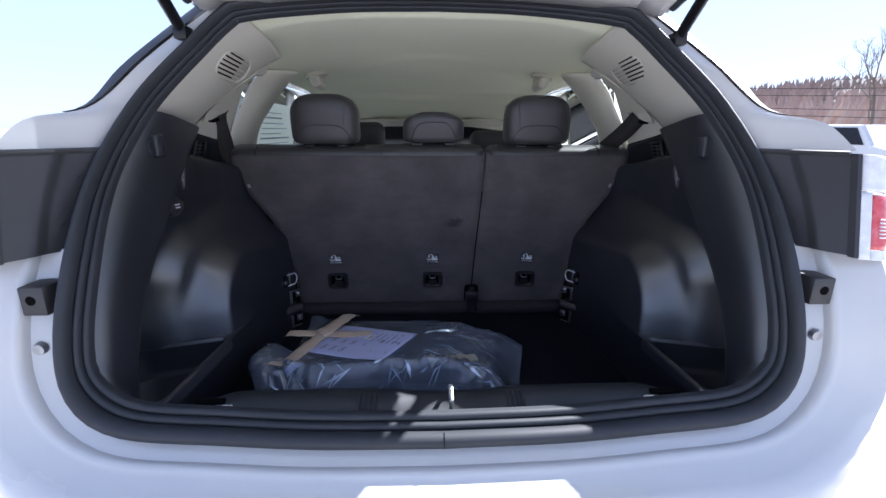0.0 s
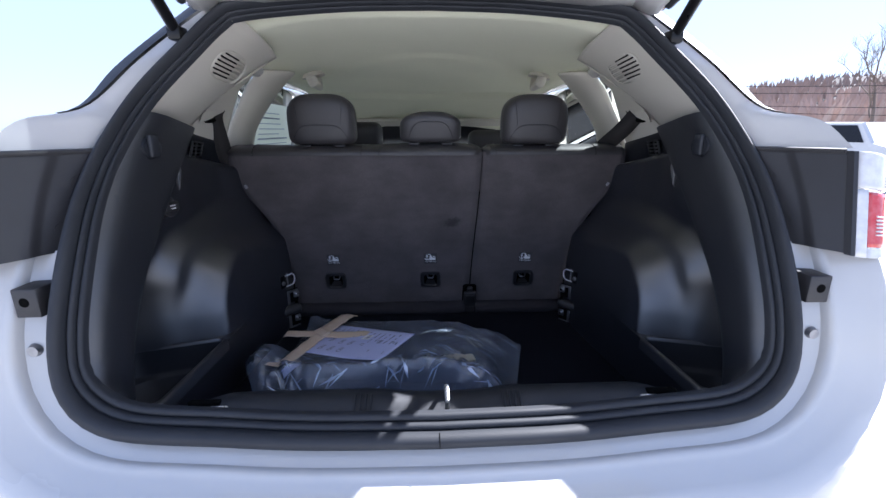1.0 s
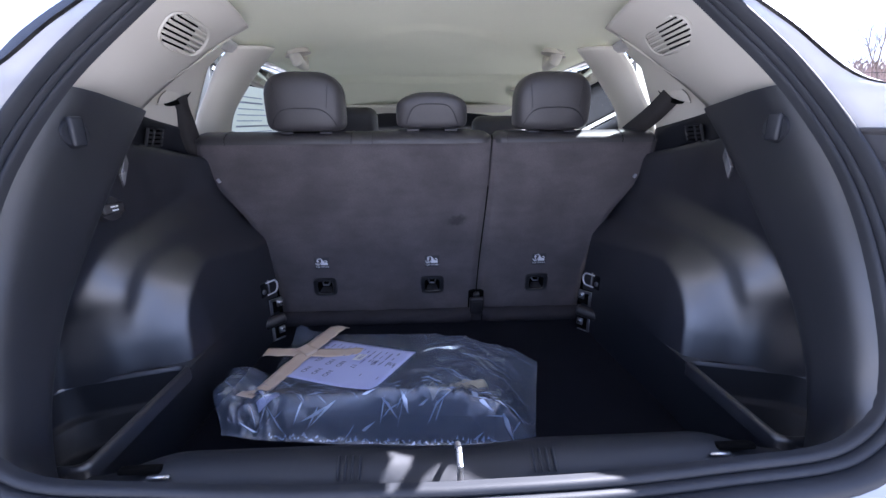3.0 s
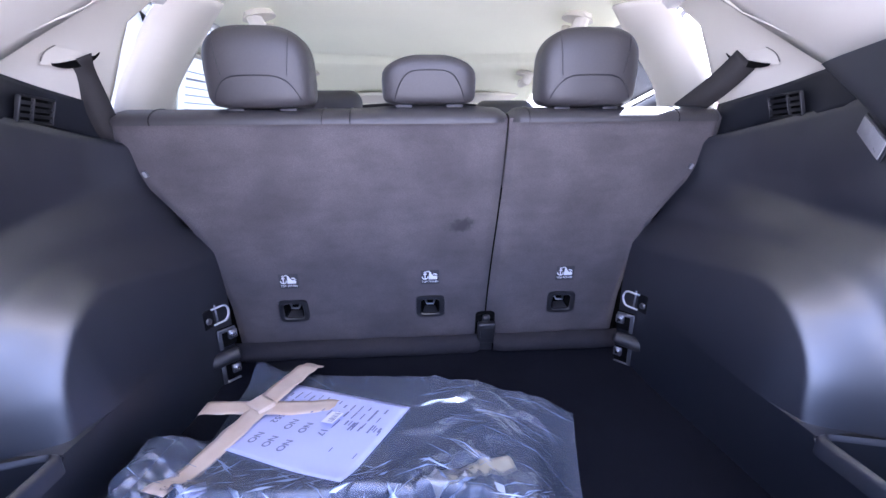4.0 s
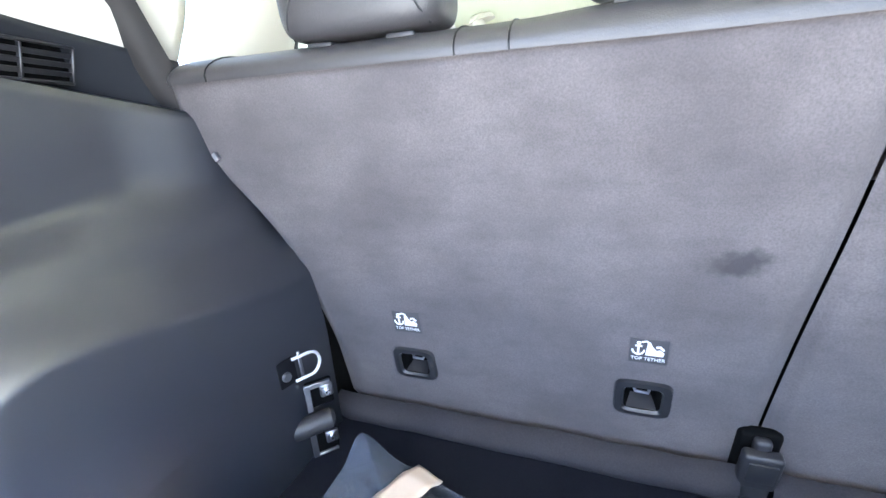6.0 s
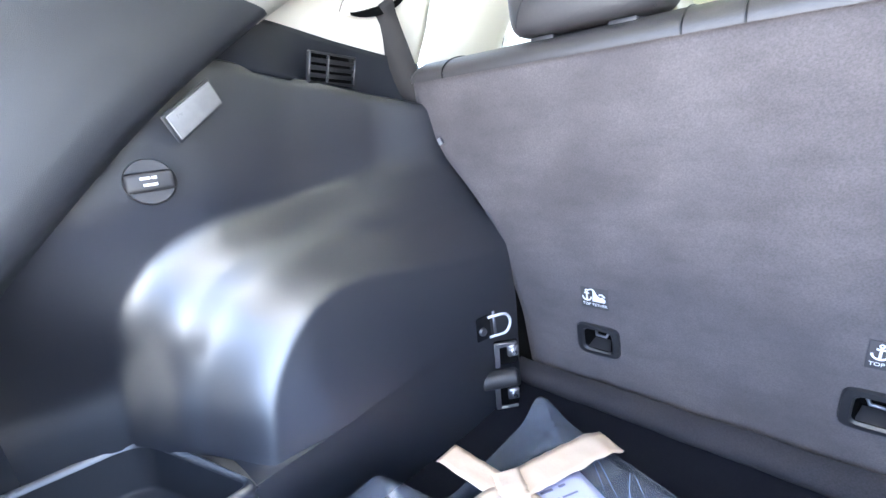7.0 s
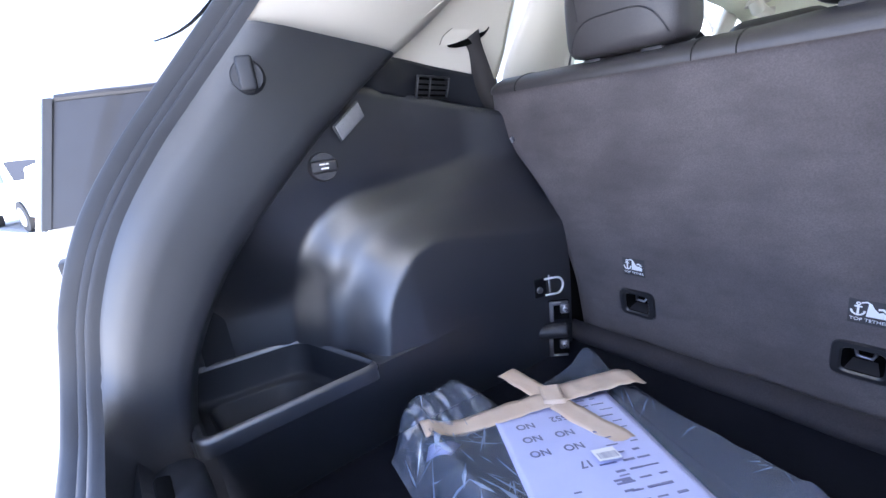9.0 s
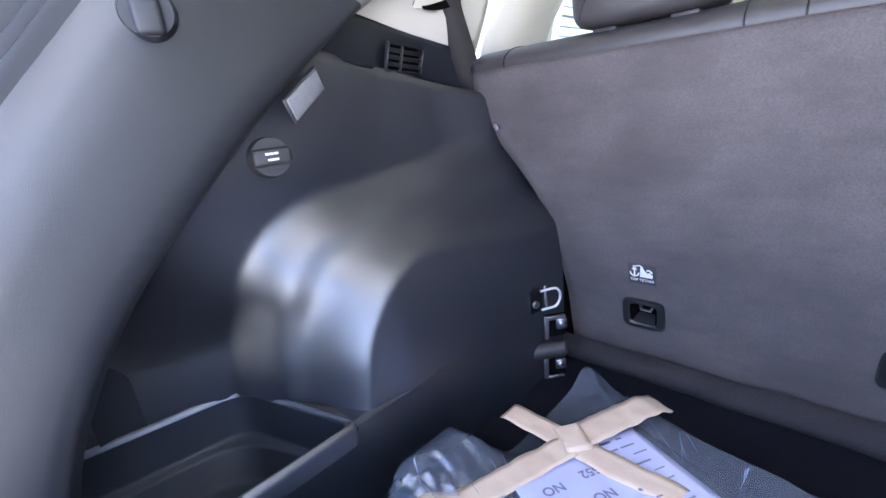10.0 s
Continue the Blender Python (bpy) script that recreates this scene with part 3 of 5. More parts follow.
for s in (-1, 1):
    pillar_trim(s)
    side_panel(s)
    beige_trim(s)
    belt(s)
    bm = bmesh.new()
    add_grid(bm, lambda u, v: (s * (0.735 - 0.16 * v ** 1.25 - 0.012 * math.sin(math.pi * u)), 1.90 + 0.12 * u + 0.02 * v, 1.05 + 0.50 * v), 10, 14)
    solid(part("middle_pillar", bm, CREAM, suv, "pale beige pillar trim"), 0.02, 1)

for s in (-1, 1):
    bm = bmesh.new()
    add_grid(bm, lambda u, v: (s * (0.772 - 0.11 * v), 0.87 + 0.17 * u, 1.35 + 0.26 * v), 4, 6)
    part("small_side_window", bm, GLASS, suv, "clear small side window")

# ---- headliner ----
def roof_z(x, y):
    z = 1.662 - 0.022 * smooth_step(y, 0.7, 1.4) - 0.10 * smooth_step(y, 1.3, 2.5) - 0.105 * smooth_step(y, 1.85, 2.6) - 0.055 * abs(x / 0.58) ** 4 - 0.012 * (x / 0.58) ** 2
    arch = y - 0.98 - 0.55 * (x / 0.5) ** 2
    z -= 0.009 * smooth_step(arch, 0.0, 0.035) * (1 - smooth_step(abs(x), 0.42, 0.52))
    ridge = y - 1.92 + 0.25 * (x / 0.58) ** 2
    return z - 0.016 * smooth_step(ridge, 0.0, 0.03) + 0.010 * smooth_step(ridge, -0.06, 0.0) * (1 - smooth_step(ridge, 0.0, 0.03))


edge_top = spline(sorted([p for p in ring_at(0.040, -0.012) if p.z > 1.60], key=lambda p: p.x), 36)


def liner_point(u, v):
    """Fabric from the seal's inner edge at the rear to the windscreen."""
    y = 0.50 + 1.99 * max(v - 0.06, 0) / 0.94
    p = Vector(((u - 0.5) * 2 * (0.53 + 0.06 * smooth_step(y, 0.5, 0.8)), y, roof_z((u - 0.5) * 2 * 0.58, y)))
    if v < 0.06:
        q = edge_top[min(int(round(u * 36)), len(edge_top) - 1)]
        k = v / 0.06
        p = q.lerp(p, k) + Vector((0, 0, 0.006 * math.sin(math.pi * k)))
    return p


bm = bmesh.new()
add_grid(bm, liner_point, 36, 100)
liner = part("headliner", bm, LINER, suv, "pale fabric headliner")
solid(liner, 0.01, 1)

# ---- body shell ----
def shell():
    # roof skin
    bm = bmesh.new()
    add_grid(bm, lambda u, v: ((u - 0.5) * 2 * (0.50 + 0.10 * smooth_step(v, 0, 0.25)), 0.42 + 2.1 * v, roof_z((u - 0.5) * 2 * 0.55, 0.42 + 2.1 * v) + 0.04), 30, 40)
    part("roof", bm, WHITE, suv)
    for s in (-1, 1):
        # door skins and lower sides
        bm = bmesh.new()
        add_grid(bm, lambda u, v: (s * (0.83 + 0.05 * math.sin(math.pi * min(v * 1.2, 1)) - 0.10 * smooth_step(v, 0.85, 1.0)), 0.35 + 3.6 * u, 0.28 + 0.84 * v), 36, 12)
        part("door_skin", bm, WHITE, suv)
        bm = bmesh.new()
        add_grid(bm, lambda u, v: (s * (0.70 + 0.03 * math.sin(math.pi * v)), 0.90 + 2.2 * u, 0.35 + 0.76 * v), 20, 6)
        part("door_card", bm, HOUSING, suv)
        # roof rail over the windows
        bm = bmesh.new()
        add_tube(bm, spline([(s * 0.60, 0.55, 1.60), (s * 0.62, 1.2, 1.60), (s * 0.62, 1.9, 1.585), (s * 0.60, 2.5, 1.45), (s * 0.66, 3.2, 1.08)], 30), 0.035, 10)
        part("roof_rail", bm, WHITE, suv)
        # window glass
        bm = bmesh.new()
        add_grid(bm, lambda u, v: (s * (0.815 - 0.12 * v), 1.05 + 1.90 * u - 0.25 * v * u, 1.08 + 0.50 * v), 6, 4)
        part("side_window", bm, GLASS, suv, "clear side window glass")
    bm = bmesh.new()
    add_grid(bm, lambda u, v: ((u - 0.5) * 1.3, 2.48 + 0.75 * v, 1.435 - 0.435 * v), 8, 4)
    part("windscreen", bm, GLASS, suv, "clear windscreen glass")
    bm = bmesh.new()
    add_box(bm, (1.45, 0.5, 0.30), pose(0, 3.1, 0.85, -10), 0.08, 4)
    part("dashboard", bm, HOUSING, suv)
    bm = bmesh.new()
    add_grid(bm, lambda u, v: ((u - 0.5) * 1.6, 3.2 + 1.0 * v, 1.0 - 0.12 * v * v), 10, 6)
    part("bonnet", bm, WHITE, suv)
    bm = bmesh.new()
    add_box(bm, (1.60, 3.3, 0.06), pose(0, 2.2, 0.36), 0.01)
    part("underbody", bm, HOUSING, suv)
    bm = bmesh.new()
    add_box(bm, (1.50, 0.05, 0.7), pose(0, 3.5, 0.6), 0.01)
    part("bulkhead", bm, RUBBER, suv)


shell()


# ---- rear of the body round the opening ----
def rear_panels():
    # inner flange, rounded step and bumper, following the opening below the lamps
    SIDE = [(-0.004, 0.018), (0.040, 0.010), (0.052, 0.006), (0.056, -0.012), (0.064, -0.018), (0.072, -0.016), (0.100, -0.045), (0.118, -0.058), (0.128, -0.040), (0.134, 0.10)]
    LOW = [(-0.004, 0.015), (0.012, -0.010), (0.020, -0.022), (0.018, -0.030), (0.024, -0.040), (0.034, -0.044), (0.042, -0.085), (0.056, -0.112), (0.12, -0.13), (0.42, -0.12)]
    keep = [(p, w) for p, (w, b) in zip(full_outer, IN) if p.z < 1.195]
    keep.sort(key=lambda q: math.atan2(q[0].x, 1.3 - q[0].z))
    curves = []
    for (a, b), (c, d) in zip(SIDE, LOW):
        row = []
        for p, w in keep:
            o = -w
            k = min(max(-o.z, 0.0), 1.0) ** 2
            row.append(Vector((p.x + o.x * (a * (1 - k) + c * k), p.y + b * (1 - k) + d * k, p.z + o.z * (a * (1 - k) + c * k))))
        curves.append(row)
    bm = bmesh.new()
    add_loft(bm, curves[:3])
    part("inner_flange", bm, WHITE, suv, "white painted flange round the opening", angle=60)
    bm = bmesh.new()
    add_loft(bm, curves[2:])
    part("rear_bumper", bm, WHITE, suv, "white painted rear bumper with a rounded step", angle=60)
    for s in (-1, 1):
        # quarter panel over the lamp
        up = [p for p in ring_at(0.004, -0.02) if p.x * s > 0.3 and p.z > 1.335]
        up = sorted(up, key=lambda p: p.z)
        a = spline([p for p in up if p.z < 1.66], 30)
        b = spline([(s * 0.735, 0.030, 1.352), (s * 0.725, 0.10, 1.402), (s * 0.678, 0.20, 1.430), (s * 0.630, 0.30, 1.523), (s * 0.588, 0.37, 1.59), (s * 0.46, 0.42, 1.695)], 30)
        c = spline([(s * 0.805, 0.12, 1.352), (s * 0.79, 0.20, 1.385), (s * 0.75, 0.40, 1.43), (s * 0.70, 0.55, 1.52), (s * 0.63, 0.65, 1.64), (s * 0.55, 0.65, 1.71)], 30)
        d = spline([(s * 0.86, 0.45, 1.24), (s * 0.85, 0.55, 1.27), (s * 0.80, 0.70, 1.36), (s * 0.74, 0.80, 1.48), (s * 0.66, 0.85, 1.62), (s * 0.58, 0.85, 1.70)], 30)
        bm = bmesh.new()
        add_loft(bm, [a, [p.lerp(q, 0.5) + Vector((0, -0.004, 0.004)) for p, q in zip(a, b)], b])
        part("quarter_panel", bm, WHITE, suv, "white body panel round the opening", angle=60)
        bm = bmesh.new()
        add_loft(bm, [b[:9], c[:9], d[:9]])
        part("shoulder_panel", bm, WHITE, suv, angle=60)
        bm = bmesh.new()
        tip = [smooth_step(k, -0.5, 7) for k in range(len(b) - 7)]
        add_loft(bm, [[p + Vector((0, -0.002, 0.002 + 0.004 * h)) for p, h in zip(b[7:], tip)],
                      [p.lerp(q, 0.12) + Vector((s * 0.010 * h, -0.002 * h, 0.003 + 0.024 * h)) for p, q, h in zip(b[7:], c[7:], tip)],
                      [p.lerp(q, 0.4) + Vector((s * 0.018 * h, 0, 0.003 + 0.036 * h)) for p, q, h in zip(b[7:], c[7:], tip)], [p + Vector((0, 0, 0.003)) for p in c[7:]], d[7:]])
        part("quarter_window", bm, RUBBER, suv, "gloss black quarter window trim", angle=60)
        # lamp recess: a curved inner part, a step, and a flat outer plate
        def recess(u, v, up=0.0):
            z = 1.178 + 0.165 * v
            x0, x1 = 0.640, 0.704 + 0.012 * v
            y0, y1 = 0.070 + 0.058 * v, -0.030 + 0.050 * v
            edge = 0.62 - 0.22 * v ** 1.6
            return Vector((s * (x0 + (x1 - x0) * u), y0 + (y1 - y0) * u + 0.010 * (1 - smooth_step(u, edge - 0.04, edge + 0.04)) - up, z))
        bm = bmesh.new()
        add_grid(bm, recess, 60, 20)
        part("lamp_recess", bm, HOUSING, suv, "dark grey recess panel beside the tail lamp")
        bm = bmesh.new()
        add_tube(bm, [recess(k / 6, 1.0) + Vector((0, 0.004, 0.004)) for k in range(7)], 0.0055, 8)
        part("recess_edge", bm, HOUSING, suv)
        for u0, v0 in ((0.34, 0.25), (0.16, 0.72)):
            bm = bmesh.new()
            add_tube(bm, [recess(u0 + 0.085 * math.cos(t), v0 + 0.05 * math.sin(t), 0.0006) for t in [math.pi * k / 8 - 0.5 for k in range(11)]], 0.0008, 5)
            part("moulded_sign", bm, LABELBLACK, suv)
        lamp = new("tail_lamp")
        lamp.parent = suv
        tagged(lamp, "red and clear tail lamp in a dark housing")
        bm = bmesh.new()
        add_loft(bm, [[(s * (x + 0.012 * v), y + 0.050 * v, 1.176 + 0.172 * v) for v in (0, 0.25, 0.5, 0.75, 1.0)] for x, y in ((0.702, -0.030), (0.705, -0.040), (0.711, -0.042), (0.713, 0.02))])
        part("housing", bm, HOUSING, lamp)

        def lens_point(u, v):
            return Vector((s * (0.712 + 0.012 * v + 0.100 * u), -0.041 + 0.050 * v - 0.012 * math.sin(math.pi * min(u * 1.3, 1)) + 0.07 * u ** 3, 1.174 + 0.174 * v - 0.040 * u * u * v))
        for u0, u1, v0, v1, m, nm in ((0.0, 0.14, 0.0, 0.64, CLEARWHITE, "silvery clear inner lens"), (0.145, 0.70, 0.10, 0.62, RED, "red lamp lens"), (0.145, 0.70, 0.0, 0.095, CLEARWHITE, "silvery clear lower lens"),
                                      (0.705, 1.0, 0.0, 0.64, CLEARWHITE, "clear outer lens"), (0.0, 1.0, 0.655, 1.0, CLEARWHITE, "silvery clear upper lens")):
            bm = bmesh.new()
            add_grid(bm, lambda u, v: lens_point(u0 + (u1 - u0) * u, v0 + (v1 - v0) * v), 10, 12)
            solid(part("lens", bm, m, lamp, nm), 0.006)
        for k in range(6):
            bm = bmesh.new()
            v = 0.22 + 0.035 * k
            add_tube(bm, [lens_point(0.26 + 0.03 * q, v) - Vector((0, 0.0008, 0)) for q in range(6)], 0.0014, 6)
            part("lens_rib", bm, CLEARWHITE, lamp)
        # bumper bracket and bolt
        bm = bmesh.new()
        add_box(bm, (0.040, 0.05, 0.050), pose(s * 0.672, -0.008, 1.112), 0.003)
        br = part("bumper_bracket", bm, HOUSING, suv, "grey square plastic bracket with a round hole")
        bm = bmesh.new()
        bmesh.ops.create_cone(bm, cap_ends=True, segments=20, radius1=0.008, radius2=0.008, depth=0.002, matrix=pose(s * 0.674, -0.0325, 1.114, 90))
        part("hole", bm, VOID, br)
        bm = bmesh.new()
        bmesh.ops.create_cone(bm, cap_ends=True, segments=24, radius1=0.012, radius2=0.009, depth=0.008, matrix=pose(s * 0.682, -0.030, 1.026, 90))
        part("bumper_clip", bm, STEEL, suv, "round grey fastener")
        # dark inner wall behind the trims
        bm = bmesh.new()
        add_grid(bm, lambda u, v: (s * 0.792, 0.10 + 0.88 * u, 0.60 + 0.72 * v), 12, 4)
        part("inner_wall", bm, RUBBER, suv)


rear_panels()

# ---- sill trim ----
bm = bmesh.new()
SILL = [(-0.036, 0.862), (-0.028, 0.874), (-0.018, 0.886), (-0.006, 0.895), (0.008, 0.899), (0.025, 0.898), (0.040, 0.891), (0.048, 0.876), (0.050, 0.80), (0.050, 0.655)]


def sill_point(u, k):
    x = (u - 0.5) * 2 * 0.54
    y, z = SILL[k]
    dip = math.exp(-((x - 0.012) / 0.100) ** 4)          # recess for the striker
    z -= 0.009 * dip * (1 if 2 <= k <= 7 else 0)
    fall = smooth_step(abs(x), 0.38, 0.54)
    return (x, y, z - 0.040 * fall * (1 if 2 < k < 8 else 0))


rows = [[bm.verts.new(sill_point(i / 160, k)) for k in range(len(SILL))] for i in range(161)]
for a, b in zip(rows, rows[1:]):
    for k in range(len(SILL) - 1):
        bm.faces.new((a[k], b[k], b[k + 1], a[k + 1]))
sill = part("sill_trim", bm, BINPLASTIC, suv, "dark plastic sill trim over the loading edge", angle=60)
bm = bmesh.new()
add_tube(bm, [(0.016, -0.035, 0.878), (0.016, -0.034, 0.912), (0.016, -0.012, 0.920), (0.016, 0.008, 0.912), (0.016, 0.010, 0.89)], 0.0045, 8)
part("latch_striker", bm, CHROME, suv, "bright steel latch loop")

# ---- cargo floor ----
bm = bmesh.new()
add_grid(bm, lambda u, v: ((u - 0.5) * 2 * 0.60, 0.045 + 0.90 * v, 0.665 + 0.0015 * noise.noise((u * 7, v * 7, 3))), 40, 40)
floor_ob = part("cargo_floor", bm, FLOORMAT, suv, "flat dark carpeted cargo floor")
solid(floor_ob, 0.02)


# ---- rear seat ----
def seat_y(z):
    return 0.925 - 0.20 * (z - 0.78)


def seat_pose(x, z, off=0.0):
    """On the back of the seat: x right, local y into the seat, local z up along it."""
    return pose(x, seat_y(z), z, 11.3) @ pose(0, -off, 0)


seat = thing("rear_seat", "dark rear bench with carpeted backs and leather tops, upright", "car seat", at=(0, 0, 0))


def seat_half(z):
    return 0.545 + 0.030 * smooth_step(z, 0.80, 1.02) + 0.130 * smooth_step(z, 0.98, 1.27)


def backrest(x0, x1, label):
    bm = bmesh.new()

    def back(u, v):
        z = 0.672 + 0.638 * v
        lean = 0.028 * smooth_step(z, 0.72, 1.32)
        lo, hi = max(x0 + (lean if x0 > 0 else 0), -seat_half(z)), min(x1 + (lean if x1 < 0.3 else 0), seat_half(z))
        x = lo + (hi - lo) * u
        edge = min(u, 1 - u) * (hi - lo)
        soft = 0.012 * (1 - smooth_step(edge, 0, 0.022)) + 0.010 * (1 - smooth_step(v, 0, 0.03))
        return Vector((x, seat_y(z) + soft + 0.0015 * noise.noise((x * 6, z * 6, 0)), z))
    add_grid(bm, back, 90, 72)
    holes = [f for f in bm.faces if any(abs(f.calc_center_median().x - ax) < 0.031 and abs(f.calc_center_median().z - 0.806) < 0.027 for ax in (-0.376, 0.0, 0.374))]
    bmesh.ops.delete(bm, geom=holes, context='FACES')
    add_grid(bm, lambda u, v: back(u, v) + Vector((0, 0.12, 0.0)), 40, 40)
    b = part("backrest", bm, CARPET, seat, label, angle=70)
    # leather roll along the top
    bm = bmesh.new()

    def roll(u, v):
        a = math.pi * (v - 0.06)
        end = min(u, 1 - u) * (x1 - x0)
        r = 1 - 0.45 * (1 - smooth_step(end, 0, 0.03)) ** 2
        x = x0 + (0.028 if x0 > 0 else 0) + (x1 - x0 + (0.028 if x1 < 0.3 else -0.028)) * u
        dip = 0.006 * math.exp(-(x / 0.13) ** 4)
        return (x, 0.875 - 0.066 * math.cos(a) * r, 1.305 + (0.030 + dip) * math.sin(a) * r)
    add_grid(bm, roll, 60, 12)
    part("leather_top", bm, LEATHER, b, "dark grey leather top edge")
    return b


left_back = backrest(-0.705, 0.1573, "wide seat back in dark carpet with a stain")
right_back = backrest(0.1617, 0.705, "narrow seat back in dark carpet")

# padded roll along the seat's foot
for x0, x1 in ((-0.552, 0.139), (0.179, 0.552)):
    bm = bmesh.new()

    def roll_point(u, v):
        a = math.pi * (0.02 + 0.93 * v)
        end = min(u, 1 - u) * (x1 - x0)
        r = 0.70 + 0.30 * smooth_step(end, 0, 0.03)
        return (x0 + (x1 - x0) * u, 0.930 - 0.044 * math.sin(a) ** 0.8 * r + 0.003 * noise.noise((u * 14, v * 2, 1)), 0.684 - 0.028 * math.cos(a) + 0.003 * noise.noise((u * 9, 3, v)))
    add_grid(bm, roll_point, 40, 12)
    part("foot_roll", bm, ROLLCARPET, seat, "carpeted roll at the foot of the seat back")


def headrest(x, z0, z1, w, mid=False):
    h = new("headrest")
    h.parent = seat
    tagged(h, "dark grey stitched leather headrest")
    bm = bmesh.new()
    zc, hz = (z0 + z1) / 2, (z1 - z0) / 2
    dep = 0.05 if mid else 0.062
    yc = 0.85 + dep * 0.3

    def shape(u, v):
        a, b = 2 * math.pi * u, math.pi * (v - 0.5)
        ca, sa, cb, sb = math.cos(a), math.sin(a), math.cos(b), math.sin(b)
        e1, e2 = 0.55, 0.42 if sb > 0 else 0.28
        f = lambda c, e: math.copysign(abs(c) ** e, c)
        zz = f(sb, e2 if sb < 0 else 0.62)
        wide = w / 2 * (1 - 0.10 * max(zz, 0) ** 2 - (0.30 * max(zz, 0) ** 3 if mid else 0.10 * max(zz, 0) ** 4))
        return (x + wide * f(ca, e1) * f(cb, e2), yc + dep * f(sa, e1) * f(cb, e2) + 0.02 * zz * -0.4, zc + hz * zz)
    add_grid(bm, shape, 48, 26, True)
    bmesh.ops.remove_doubles(bm, verts=bm.verts, dist=0.0004)
    skin = BVHTree.FromBMesh(bm)
    part("cushion", bm, LEATHER, h, angle=80)

    def surf(px, pz):
        """The cushion's rear face at a place, straight from its mesh."""
        hit = skin.ray_cast(Vector((px, 0.4, pz)), Vector((0, 1, 0)))
        return hit[0].y if hit[0] else yc
    bm = bmesh.new()
    top = z0 + (0.066 if not mid else 0.070)
    arch = []
    for k in range(41):
        t = (k / 40 - 0.5) * 2
        px = x + t * w * (0.42 if not mid else 0.37)
        pz = top - (top - z0 - 0.006) * abs(t) ** 4.5
        arch.append((px, surf(px, pz) - 0.0002, pz))
    add_tube(bm, arch, 0.0016, 6)
    if not mid:
        for sx in (-1, 1):
            line = []
            for k in range(16):
                pz = top + (z1 - 0.018 - top) * k / 15
                px = x + sx * w * (0.30 + 0.045 * k / 15)
                line.append((px, surf(px, pz) - 0.0003, pz))
            add_tube(bm, line, 0.0012, 6)
    part("seam", bm, HOUSING, h)
    for sx in (-1, 1):
        bm = bmesh.new()
        add_tube(bm, [(x + sx * 0.058, 0.862, z0 - 0.05), (x + sx * 0.058, 0.862, z0 + 0.03)], 0.006, 10)
        part("post", bm, CHROME, h, "steel post")
        bm = bmesh.new()
        add_box(bm, (0.038, 0.034, 0.008), pose(x + sx * 0.058, 0.854, z0 - 0.004), 0.003)
        part("guide_sleeve", bm, HOUSING, h)
    return h


headrest(-0.372, 1.335, 1.503, 0.232)
headrest(0.372, 1.335, 1.503, 0.232)
headrest(0.004, 1.342, 1.446, 0.215, True)

bm = bmesh.new()
add_box(bm, (1.57, 0.02, 0.72), pose(0, 0.985, 0.92), 0.004)
part("seat_frame", bm, VOID, seat, "dark frame inside the seat back")

# leather seams across the top
for x in (-0.605, -0.237, -0.175, 0.232, 0.585):
    bm = bmesh.new()
    add_tube(bm, [(x, 0.875 - 0.0668 * math.cos(math.pi * (v * 1.00 - 0.06)), 1.305 + 0.0308 * math.sin(math.pi * (v * 1.00 - 0.06))) for v in [k / 12 for k in range(10)]], 0.0013, 6)
    part("top_seam", bm, GLOSSY, seat)


# ---- tether anchors and their labels ----
def tether(x):
    a = new("tether_anchor")
    a.parent = seat
    a.matrix_basis = seat_pose(x, 0.806)
    tagged(a, "black child-seat tether anchor with a steel bar")
    bm = bmesh.new()
    o, i = (0.041, 0.036), (0.026, 0.023)
    def rr(w, h, r, y, n=24):
        pts = []
        for k in range(n):
            t = 2 * math.pi * k / n
            c, s_ = math.cos(t), math.sin(t)
            pts.append(Vector((w * math.copysign(abs(c) ** 0.35, c), y, h * math.copysign(abs(s_) ** 0.35, s_))))
        return pts
    loops = [rr(*o, 0, 0.003), rr(o[0] - 0.002, o[1] - 0.002, 0, -0.006), rr(i[0] + 0.003, i[1] + 0.003, 0, -0.007), rr(*i, 0, -0.003), rr(i[0] - 0.004, i[1] - 0.006, 0, 0.030)]
    vs = [[bm.verts.new(p) for p in l] for l in loops]
    for p, q in list(zip(vs, vs[1:]))[:3]:
        for k in range(24):
            bm.faces.new((p[k], p[(k + 1) % 24], q[(k + 1) % 24], q[k]))
    bmesh.ops.delete(bm, geom=vs[4], context='VERTS')
    part("bezel", bm, BEZEL, a)
    bm = bmesh.new()
    add_loft(bm, [loops[3] + loops[3][:1], loops[4] + loops[4][:1]])
    bm.faces.new([bm.verts.new(p + Vector((0, -0.001, 0))) for p in loops[-1]])
    part("pocket", bm, VOID, a)
    bm = bmesh.new()
    add_tube(bm, [(-0.013, 0.022, 0.006), (-0.009, 0.012, 0.0), (0.009, 0.012, -0.001), (0.013, 0.022, 0.006)], 0.0028, 10)
    part("bar", bm, STEEL, a)
    bm = bmesh.new()
    add_grid(bm, lambda u, v: ((u - 0.5) * (0.044 - 0.014 * v), -0.002 + 0.024 * v, -0.0215 + 0.008 * v), 4, 2)
    part("bottom_lip", bm, GRILLE, a)


